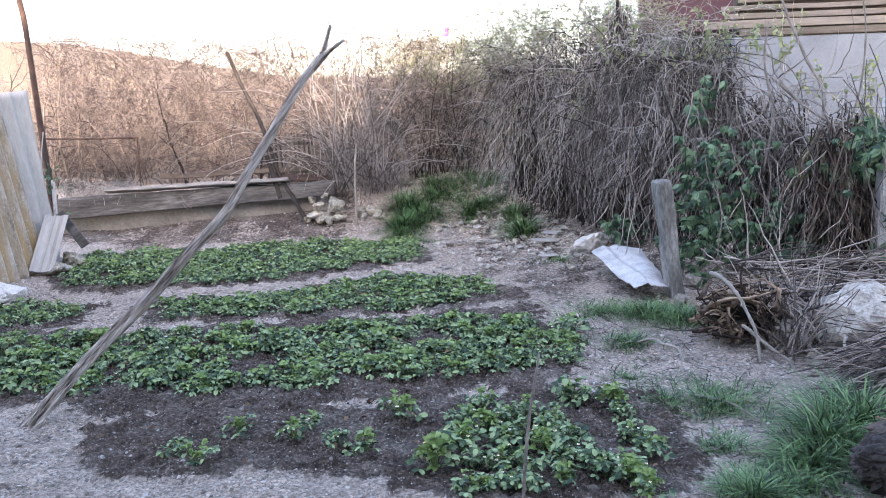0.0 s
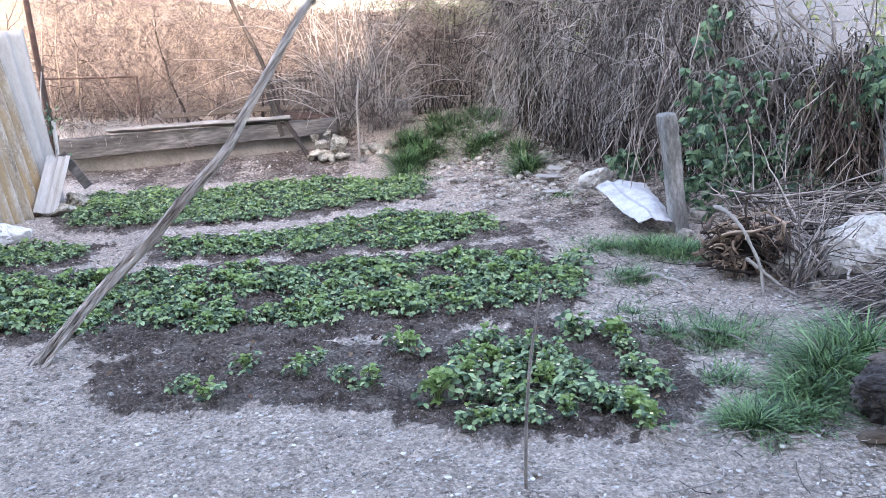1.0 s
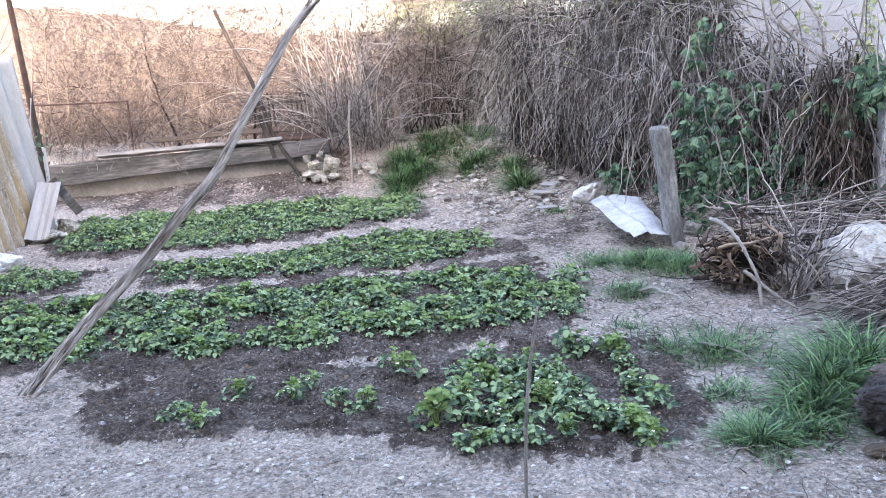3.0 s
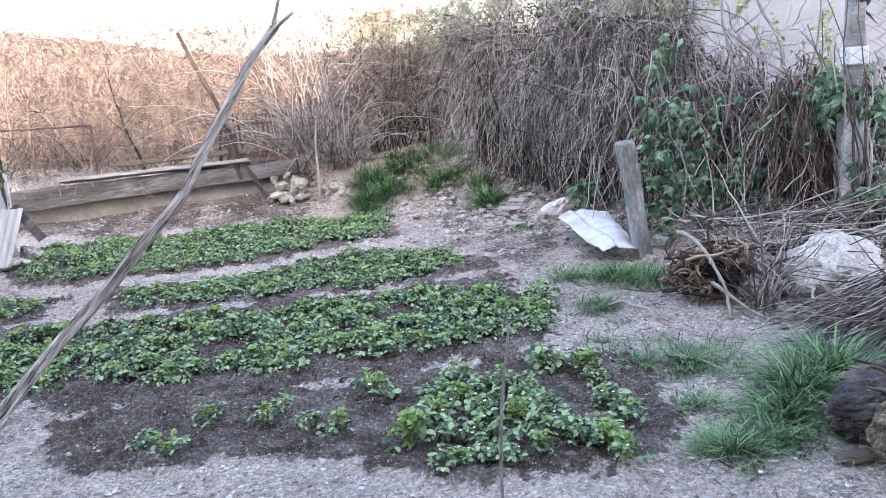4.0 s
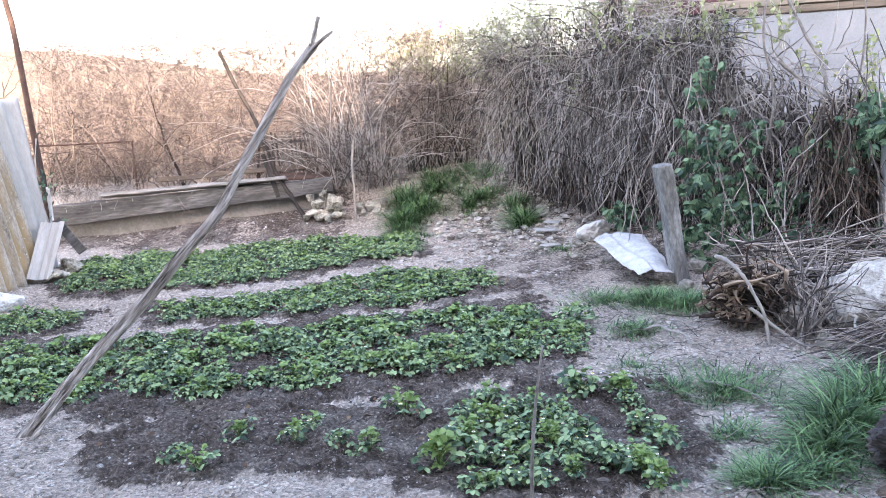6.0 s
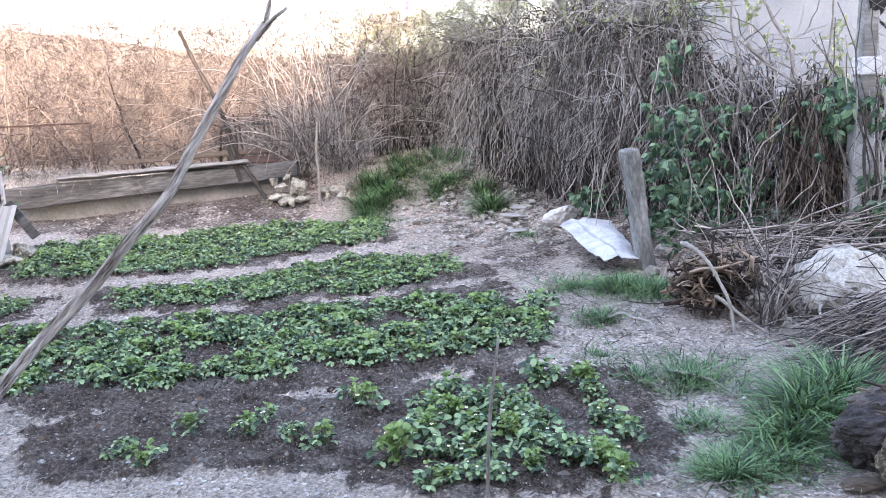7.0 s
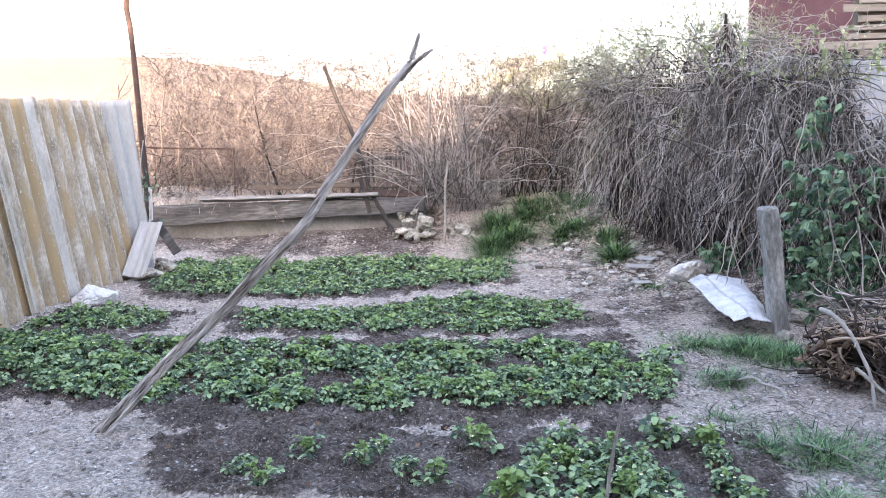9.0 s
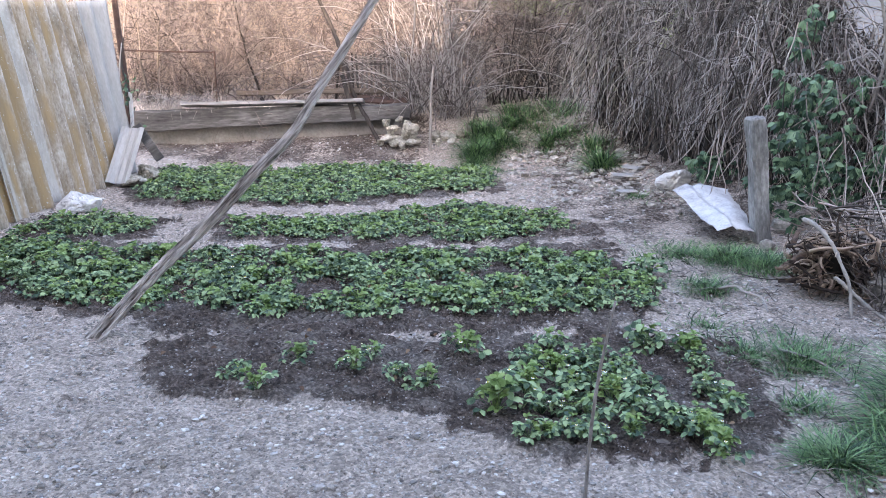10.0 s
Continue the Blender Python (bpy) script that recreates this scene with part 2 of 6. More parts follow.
def ground_material():
    """Dry gravelly earth, dark moist soil in the beds, straw behind the wall, a tan hill far away."""
    m = bpy.data.materials.new("garden_earth")
    m.use_nodes = True
    n, l = m.node_tree.nodes, m.node_tree.links
    b = n["Principled BSDF"]
    coord = n.new("ShaderNodeTexCoord")

    def noise_at(scale, detail=6.0, rough=0.6):
        x = n.new("ShaderNodeTexNoise")
        x.inputs["Scale"].default_value, x.inputs["Detail"].default_value, x.inputs["Roughness"].default_value = scale, detail, rough
        l.new(coord.outputs["Object"], x.inputs["Vector"])
        return x.outputs["Fac"]

    def ramp(fac, stops):
        r = n.new("ShaderNodeValToRGB")
        e = r.color_ramp.elements
        while len(e) < len(stops):
            e.new(0.5)
        for k, (p, c) in enumerate(stops):
            e[k].position, e[k].color = p, (*c, 1)
        l.new(fac, r.inputs[0])
        return r.outputs[0]

    def blend(fac, a, c):
        x = n.new("ShaderNodeMix")
        x.data_type = "RGBA"
        l.new(fac, x.inputs[0])
        l.new(a, x.inputs[6])
        l.new(c, x.inputs[7])
        return x.outputs[2]

    patch, grit, dust = noise_at(1.3), noise_at(38.0, 9.0, 0.8), noise_at(7.0)
    average = n.new("ShaderNodeMix")
    average.data_type = "FLOAT"
    average.inputs[0].default_value = 0.7
    l.new(dust, average.inputs[2])
    l.new(grit, average.inputs[3])

    def crumbs_at(scale, share, size):
        """Grains: round cells, of which a share is kept."""
        cell = n.new("ShaderNodeTexVoronoi")
        cell.inputs["Scale"].default_value = scale
        l.new(coord.outputs["Object"], cell.inputs["Vector"])
        parts = n.new("ShaderNodeSeparateColor")
        l.new(cell.outputs["Color"], parts.inputs[0])
        keep = n.new("ShaderNodeMath")
        keep.operation, keep.inputs[1].default_value = "GREATER_THAN", 1 - share
        l.new(parts.outputs[0], keep.inputs[0])
        round_off = n.new("ShaderNodeMapRange")
        round_off.inputs["From Min"].default_value, round_off.inputs["From Max"].default_value = size, size * 0.7
        l.new(cell.outputs["Distance"], round_off.inputs["Value"])
        both = n.new("ShaderNodeMath")
        both.operation = "MULTIPLY"
        l.new(keep.outputs[0], both.inputs[0])
        l.new(round_off.outputs[0], both.inputs[1])
        return both.outputs[0], parts.outputs[1]

    dry = ramp(average.outputs[0], [(0.38, (0.35, 0.288, 0.239)), (0.48, (0.46, 0.384, 0.325)), (0.56, (0.54, 0.455, 0.389)), (0.64, (0.63, 0.542, 0.47))])
    brown = ramp(average.outputs[0], [(0.38, (0.28, 0.23, 0.193)), (0.5, (0.42, 0.352, 0.30)), (0.63, (0.57, 0.489, 0.424))])
    soil = ramp(average.outputs[0], [(0.38, (0.036, 0.027, 0.022)), (0.5, (0.105, 0.080, 0.066)), (0.64, (0.25, 0.201, 0.170))])
    dry_soil = ramp(average.outputs[0], [(0.38, (0.085, 0.069, 0.058)), (0.5, (0.18, 0.152, 0.13)), (0.64, (0.32, 0.278, 0.241))])
    moist = n.new("ShaderNodeMapRange")
    moist.inputs["From Min"].default_value, moist.inputs["From Max"].default_value = 0.47, 0.62
    l.new(noise_at(2.6, 7.0, 0.65), moist.inputs["Value"])
    soil = blend(moist.outputs[0], soil, dry_soil)
    straw = ramp(dust, [(0.3, (0.19, 0.133, 0.085)), (0.5, (0.26, 0.188, 0.125)), (0.7, (0.33, 0.25, 0.175))])
    far = ramp(dust, [(0.3, (0.135, 0.100, 0.065)), (0.5, (0.175, 0.132, 0.09)), (0.7, (0.22, 0.172, 0.122))])
    patchy = n.new("ShaderNodeMapRange")
    patchy.inputs["From Min"].default_value, patchy.inputs["From Max"].default_value = 0.42, 0.62
    l.new(patch, patchy.inputs["Value"])
    color = blend(patchy.outputs[0], dry, brown)
    for name, other in (("soil", soil), ("field", straw), ("hill", far)):
        a = n.new("ShaderNodeAttribute")
        a.attribute_name = name
        mask = a.outputs["Fac"]
        if name == "soil":
            # the edge of the soil breaks up into crumbs
            rough_edge = n.new("ShaderNodeMath")
            rough_edge.operation, rough_edge.inputs[1].default_value = "MULTIPLY_ADD", 2.2
            l.new(noise_at(26.0, 8.0, 0.75), rough_edge.inputs[0])
            l.new(mask, rough_edge.inputs[2])
            cut_edge = n.new("ShaderNodeMapRange")
            cut_edge.inputs["From Min"].default_value, cut_edge.inputs["From Max"].default_value = 1.42, 1.78
            l.new(rough_edge.outputs[0], cut_edge.inputs["Value"])
            mask = cut_edge.outputs[0]
        color = blend(mask, color, other)
        if name == "soil":
            for scale, share, size in ((28.0, 0.03, 0.42), (45.0, 0.11, 0.42), (90.0, 0.2, 0.42)):
                grain, shade = crumbs_at(scale, share, size)
                fewer = n.new("ShaderNodeMath")
                fewer.operation, fewer.inputs[1].default_value, fewer.inputs[2].default_value = "MULTIPLY_ADD", -0.45, 1.0
                l.new(a.outputs["Fac"], fewer.inputs[0])
                thin = n.new("ShaderNodeMath")
                thin.operation = "MULTIPLY"
                l.new(grain, thin.inputs[0])
                l.new(fewer.outputs[0], thin.inputs[1])
                grain = thin.outputs[0]
                color = blend(grain, color, ramp(shade, [(0.0, (0.18, 0.158, 0.137)), (0.45, (0.34, 0.31, 0.28)), (1.0, (0.64, 0.61, 0.57))]))
    heights = [average.outputs[0]]
    for scale, low, high in ((62.0, 0.66, 1.30), (120.0, 0.74, 1.24)):
        # grains of earth, each a little lighter or darker
        cell = n.new("ShaderNodeTexVoronoi")
        cell.inputs["Scale"].default_value = scale
        l.new(coord.outputs["Object"], cell.inputs["Vector"])
        parts = n.new("ShaderNodeSeparateColor")
        l.new(cell.outputs["Color"], parts.inputs[0])
        gain = n.new("ShaderNodeMapRange")
        gain.inputs["To Min"].default_value, gain.inputs["To Max"].default_value = low, high
        l.new(parts.outputs[2], gain.inputs["Value"])
        vec = n.new("ShaderNodeVectorMath")
        vec.operation = "SCALE"
        l.new(color, vec.inputs[0])
        l.new(gain.outputs[0], vec.inputs["Scale"])
        color = vec.outputs[0]
        heights.append(cell.outputs["Distance"])
    l.new(color, b.inputs["Base Color"])
    b.inputs["Roughness"].default_value, b.inputs["Specular IOR Level"].default_value = 0.97, 0.15
    grain_height = n.new("ShaderNodeMath")
    grain_height.operation, grain_height.inputs[1].default_value = "MULTIPLY_ADD", -0.45
    l.new(heights[1], grain_height.inputs[0])
    l.new(heights[0], grain_height.inputs[2])
    bump = n.new("ShaderNodeBump")
    bump.inputs["Strength"].default_value, bump.inputs["Distance"].default_value = 1.0, 0.045
    l.new(grain_height.outputs[0], bump.inputs["Height"])
    l.new(bump.outputs[0], b.inputs["Normal"])
    return m


EARTH = ground_material()

# ---- building helpers ----
rng = np.random.default_rng(7)


def mesh_data(name, verts, faces, mat, smooth=False):
    me = bpy.data.meshes.new(name)
    me.from_pydata([tuple(v) for v in verts] if not isinstance(verts, np.ndarray) else verts.tolist(), [], faces if isinstance(faces, list) else faces.tolist())
    me.materials.append(mat)
    if smooth:
        me.polygons.foreach_set("use_smooth", [True] * len(me.polygons))
    me.update()
    return me


def solid(name, verts, faces, mat, parent=None, label="", smooth=False):
    ob = new(name, mesh_data(name, verts, faces, mat, smooth))
    ob.parent = parent
    return tagged(ob, label)


def part(name, bm, mat, parent=None, label="", smooth=False):
    me = bpy.data.meshes.new(name)
    bm.to_mesh(me)
    bm.free()
    me.materials.append(mat)
    if smooth:
        me.polygons.foreach_set("use_smooth", [True] * len(me.polygons))
    ob = new(name, me)
    ob.parent = parent
    return tagged(ob, label)


def thing(name, label, category, at=(0, 0, 0), turn=0.0, group="", kind=""):
    ob = new(name)
    ob.location, ob.rotation_euler = at, (0, 0, radians(turn))
    return tagged(ob, label, category, group, kind)


class Tubes:
    """Many bent tapering round stems, gathered into one mesh."""

    def __init__(self):
        self.v, self.f, self.n = [], [], 0

    def add(self, path, r0, r1, sides=3, cap=False, lumps=0.0, grooves=0.0):
        path = np.asarray(path, float)
        k = len(path)
        tangent = np.gradient(path, axis=0)
        tangent /= np.linalg.norm(tangent, axis=1)[:, None] + 1e-9
        ref = np.where(np.abs(tangent[:, 2:3]) > 0.9, np.array([[1.0, 0, 0]]), np.array([[0, 0, 1.0]]))
        a = np.cross(tangent, ref)
        a /= np.linalg.norm(a, axis=1)[:, None] + 1e-9
        b = np.cross(tangent, a)
        r = np.linspace(r0, r1, k)
        ang = np.arange(sides) * 2 * np.pi / sides
        rr = r[:, None] * (1 + lumps * rng.standard_normal((k, sides)) + grooves * rng.standard_normal((1, sides)))
        ring = path[:, None] + rr[:, :, None] * (np.cos(ang)[None, :, None] * a[:, None] + np.sin(ang)[None, :, None] * b[:, None])
        self.v.append(ring.reshape(-1, 3))
        i, j = np.meshgrid(np.arange(k - 1), np.arange(sides), indexing="ij")
        j2 = (j + 1) % sides
        quads = np.stack([i * sides + j, i * sides + j2, (i + 1) * sides + j2, (i + 1) * sides + j], -1).reshape(-1, 4) + self.n
        self.f += quads.tolist()
        if cap:
            self.f.append([self.n + q for q in range(sides)][::-1])
            self.f.append([self.n + (k - 1) * sides + q for q in range(sides)])
        self.n += k * sides

    def build(self, name, mat, parent=None, label="", smooth=True):
        return solid(name, np.concatenate(self.v), self.f, mat, parent, label, smooth)


def along_z(ob):
    """Turns the mesh so that its own z runs along its length, for the grain."""
    co = np.zeros(len(ob.data.vertices) * 3)
    ob.data.vertices.foreach_get("co", co)
    co = co.reshape(-1, 3)
    n = max(3, len(co) // 12)
    a, b = co[:n].mean(0), co[-n:].mean(0)
    turn = Vector(b - a).to_track_quat("Z", "Y")
    ob.data.transform(Matrix.LocRotScale(Vector(a), turn, None).inverted())
    ob.matrix_local = Matrix.LocRotScale(Vector(a), turn, None)
    return ob


def wander(start, way, length, steps, wobble, droop=0.0, pull=None):
    """A path that strays at random from its way."""
    p, d = np.array(start, float), np.array(way, float)
    d /= np.linalg.norm(d)
    out, step = [p.copy()], length / steps
    for _ in range(steps):
        d = d + wobble * rng.standard_normal(3) + np.array([0, 0, -droop])
        d /= np.linalg.norm(d)
        p = p + d * step
        out.append(p.copy())
    return np.array(out)


def rubble_mesh(name, size, mat, seed):
    """An angular broken stone."""
    r = random.Random(seed)
    bm = bmesh.new()
    for _ in range(16):
        v = Vector((r.gauss(0, 1), r.gauss(0, 1), r.gauss(0, 1))).normalized() * r.uniform(0.4, 0.55)
        bm.verts.new((v.x * size[0], v.y * size[1], v.z * size[2]))
    hull = bmesh.ops.convex_hull(bm, input=bm.verts)
    bmesh.ops.delete(bm, geom=[g for g in hull["geom_interior"] if isinstance(g, bmesh.types.BMVert)], context="VERTS")
    bmesh.ops.bevel(bm, geom=list(bm.edges), offset=0.035 * min(size), segments=1, affect="EDGES")
    me = bpy.data.meshes.new(name)
    bm.to_mesh(me)
    bm.free()
    me.materials.append(mat)
    return me


def craggy_mesh(name, size, mat, seed, detail=4):
    """A broken boulder: flat faces, chipped edges, pitted all over."""
    r = random.Random(seed)
    bm = bmesh.new()
    for _ in range(15):
        v = Vector((r.gauss(0, 1), r.gauss(0, 1), r.gauss(0, 1))).normalized() * r.uniform(0.42, 0.56)
        bm.verts.new((v.x * size[0], v.y * size[1], v.z * size[2]))
    hull = bmesh.ops.convex_hull(bm, input=bm.verts)
    bmesh.ops.delete(bm, geom=[g for g in hull["geom_interior"] if isinstance(g, bmesh.types.BMVert)], context="VERTS")
    bmesh.ops.bevel(bm, geom=list(bm.edges), offset=0.06 * min(size), segments=1, affect="EDGES")
    bmesh.ops.triangulate(bm, faces=bm.faces[:])
    for _ in range(detail):
        long_edges = [e for e in bm.edges if e.calc_length() > 0.05 * max(size)]
        if not long_edges:
            break
        bmesh.ops.subdivide_edges(bm, edges=long_edges, cuts=1)
        bmesh.ops.triangulate(bm, faces=bm.faces[:])
    m, off = min(size), Vector((seed * 1.7, -seed, seed * 0.6))
    for v in bm.verts:
        p = v.co / m
        k = 0.07 * noise.noise(p * 2.5 + off) + 0.055 * noise.noise(p * 6 + off) + 0.035 * noise.noise(p * 13 + off) - 0.05 * max(0.0, 0.12 - abs(noise.noise(p * 3.1 - off))) / 0.12
        v.co += v.co.normalized() * k * m
    me = bpy.data.meshes.new(name)
    bm.to_mesh(me)
    bm.free()
    me.materials.append(mat)
    return me


def box_bm(size, cuts=0, bevel=0.006, wear=0.0, seed=0):
    """A beam or board with eased edges; wear bends and gnaws it."""
    bm = bmesh.new()
    bmesh.ops.create_cube(bm, size=1.0)
    if cuts:
        long_axis = max(range(3), key=lambda k: size[k])
        edges = [e for e in bm.edges if abs((e.verts[0].co - e.verts[1].co)[long_axis]) > 0.5]
        bmesh.ops.subdivide_edges(bm, edges=edges, cuts=cuts)
    bmesh.ops.scale(bm, vec=size, verts=bm.verts)
    if bevel:
        bmesh.ops.bevel(bm, geom=list(bm.edges), offset=bevel, segments=1, affect="EDGES")
    if wear:
        for v in bm.verts:
            p = v.co * 3 + Vector((seed, seed * 2, 0))
            v.co += wear * noise.noise_vector(p) + wear * 0.4 * noise.noise_vector(p * 5)
    return bm


def inside(poly, x, y):
    hit, k = False, len(poly) - 1
    for i in range(len(poly)):
        (xi, yi), (xj, yj) = poly[i], poly[k]
        if (yi > y) != (yj > y) and x < (xj - xi) * (y - yi) / (yj - yi) + xi:
            hit = not hit
        k = i
    return hit


def edge_distance(poly, X, Y, closed=True):
    """Distance from the points to the outline, as arrays."""
    best = np.full(X.shape, 1e9)
    for i in range(len(poly) if closed else len(poly) - 1):
        (ax, ay), (bx, by) = poly[i], poly[(i + 1) % len(poly)]
        t = np.clip(((X - ax) * (bx - ax) + (Y - ay) * (by - ay)) / ((bx - ax) ** 2 + (by - ay) ** 2), 0, 1)
        best = np.minimum(best, np.hypot(X - ax - t * (bx - ax), Y - ay - t * (by - ay)))
    return best


def inside_array(poly, X, Y):
    hit = np.zeros(X.shape, bool)
    k = len(poly) - 1
    for i in range(len(poly)):
        (xi, yi), (xj, yj) = poly[i], poly[k]
        with np.errstate(divide="ignore", invalid="ignore"):
            c = ((yi > Y) != (yj > Y)) & (X < (xj - xi) * (Y - yi) / (yj - yi + 1e-12) + xi)
        hit ^= c
        k = i
    return hit


def smooth_step(a, b, x):
    t = np.clip((x - a) / (b - a), 0, 1)
    return t * t * (3 - 2 * t)


def wave_noise(X, Y, size, seed, octaves=4):
    """A cheap sum of turned waves that looks like noise."""
    r = np.random.default_rng(seed)
    out = np.zeros_like(X)
    for o in range(octaves):
        for _ in range(7):
            a, ph = r.uniform(0, 2 * np.pi), r.uniform(0, 2 * np.pi)
            k = 2 * np.pi / size * 2 ** o * r.uniform(0.7, 1.4)
            out += np.sin(k * (np.cos(a) * X + np.sin(a) * Y) + ph) * 0.5 ** o / 3.2
    return out

# ---- the plan ----
BED_BACK = [(-3.45, 7.35), (-3.6, 8.5), (-2.1, 8.85), (-0.4, 8.95), (-0.2, 8.0), (-0.9, 7.5), (-1.7, 7.15), (-2.9, 6.95)]
BED_SECOND = [(-2.25, 6.3), (-1.3, 6.6), (-0.3, 7.05), (0.0, 6.9), (0.5, 6.32), (-0.2, 6.02), (-1.0, 5.95), (-2.05, 5.93)]
BED_CORNER = [(-3.55, 6.35), (-2.75, 6.4), (-2.75, 6.1), (-3.0, 5.75), (-3.55, 5.9)]
BED_MIDDLE = [(-3.65, 5.85), (-2.8, 5.4), (-1.5, 5.38), (0.45, 5.66), (0.80, 5.25), (0.66, 4.6), (-0.3, 4.35), (-1.4, 4.28), (-2.1, 4.38), (-3.1, 4.55), (-3.9, 5.0)]
BED_FRONT = [(-1.75, 3.65), (-1.5, 4.15), (-0.5, 4.05), (0.5, 4.25), (0.98, 4.05), (1.0, 3.35), (0.82, 2.98), (0.12, 3.05), (-0.3, 3.28), (-0.95, 3.36), (-1.45, 3.4)]
SOIL_MIDDLE = [(-3.3, 5.9), (-2.6, 5.55), (0.5, 5.95), (0.82, 5.1), (0.62, 4.4), (-0.3, 4.15), (-1.6, 4.05), (-2.2, 4.2), (-3.9, 4.6), (-4.0, 5.0)]
VINE_LINE = [(0.70, 10.15), (1.05, 9.5), (1.55, 8.45), (2.1, 7.2), (2.8, 6.5), (3.3, 6.2), (4.6, 5.7)]


def height(X, Y):
    """The lie of the land."""
    X, Y = np.asarray(X, float), np.asarray(Y, float)
    z = 0.015 * wave_noise(X, Y, 1.6, 3)
    foot = 0.06 + 0.15 * smooth_step(-4.5, -1.6, X)
    near_wall = smooth_step(9.3, 10.15, Y) * foot
    terrace = smooth_step(10.2, 10.32, Y) * (0.51 - foot)
    left = near_wall + terrace
    ramp = smooth_step(9.0, 11.2, Y) * 0.52
    k = smooth_step(-1.25, -0.75, X)
    z = z + left * (1 - k) + ramp * k
    d = edge_distance(VINE_LINE, X, Y, closed=False)
    z = z + 0.17 * (1 - smooth_step(0.0, 0.75, d)) * smooth_step(-0.5, 1.0, X)
    z = z + 0.04 * smooth_step(-3.45, -3.75, X) * (1 - smooth_step(9.0, 10.0, Y))
    rise = smooth_step(18, 170, Y) * (5.0 + 8.0 * smooth_step(-0.12, -0.5, X / np.maximum(Y, 1.0)))
    return z + rise


def ground_at(x, y):
    return float(height(np.array([x]), np.array([y]))[0])


def build_ground():
    fine = 0.035
    xs = np.concatenate([-np.geomspace(400, 5.4, 34), np.arange(-5.2, 4.4, fine), np.geomspace(4.6, 400, 34)])
    ys = np.concatenate([-np.geomspace(200, 1.0, 24), np.arange(0.0, 1.8, 0.12), np.arange(1.8, 7.2, fine), np.arange(7.2, 12.0, 0.06), np.geomspace(12.2, 900, 46)])
    X, Y = np.meshgrid(xs, ys)
    Z = height(X, Y)
    soil = np.zeros_like(X)
    for poly, margin in ((BED_BACK, 0.06), (BED_SECOND, 0.12), (BED_CORNER, 0.08), (SOIL_MIDDLE, 0.0), (BED_FRONT, 0.02)):
        d = edge_distance(poly, X, Y)
        d = np.where(inside_array(poly, X, Y), d, -d) + margin + 0.03 + 0.07 * wave_noise(X, Y, 0.7, 11) + 0.04 * wave_noise(X, Y, 0.16, 12)
        soil = np.maximum(soil, smooth_step(-0.04, 0.05, d))
    near = (np.abs(X) < 5.3) & (Y > 1.5) & (Y < 10)
    Z = Z + np.where(near, soil * (0.02 + 0.017 * wave_noise(X, Y, 0.15, 21)) + (1 - soil) * 0.009 * wave_noise(X, Y, 0.22, 22), 0)
    field = smooth_step(11.5, 14, Y)
    bank = smooth_step(8.9, 9.7, Y) * (1 - smooth_step(-1.3, -0.9, X)) * np.clip(0.8 + 0.3 * wave_noise(X, Y, 0.6, 33), 0, 1.0)
    bank = np.maximum(bank, smooth_step(9.3, 10.0, Y) * smooth_step(-1.2, -0.8, X) * np.clip(0.36 + 0.4 * wave_noise(X, Y, 0.5, 34), 0, 0.8))
    # thin dark crumbs of soil strewn on the dry earth
    crumbs = np.clip((wave_noise(X, Y, 0.5, 31) - 0.55) * 2.5, 0, 1) * 0.35
    soil = np.where(near, np.maximum(soil, np.maximum(crumbs, bank)), np.where((Y >= 10) & (Y < np.where(X > -1.1, 12.0, 10.3)), bank, 0))
    # browner, trodden earth along the path under the vines
    path = smooth_step(5.0, 7.0, Y) * (1 - smooth_step(9.6, 10.4, Y)) * smooth_step(-0.3, 0.5, X) * np.clip(0.52 + 0.3 * wave_noise(X, Y, 0.55, 35), 0, 0.75)
    soil = np.maximum(soil, path)
    rows, cols = X.shape
    i, j = np.meshgrid(np.arange(rows - 1), np.arange(cols - 1), indexing="ij")
    a = i * cols + j
    faces = np.stack([a, a + 1, a + cols + 1, a + cols], -1).reshape(-1, 4)
    ob = solid("ground", np.stack([X, Y, Z], -1).reshape(-1, 3), faces, EARTH, smooth=True)
    for name, values in (("soil", soil), ("field", field), ("hill", smooth_step(45, 90, Y))):
        layer = ob.data.attributes.new(name, "FLOAT", "POINT")
        layer.data.foreach_set("value", values.astype(np.float32).ravel())
    tagged(ob, "dry grey gravelly earth with dark moist soil in the beds", "ground", kind="structure")


build_ground()


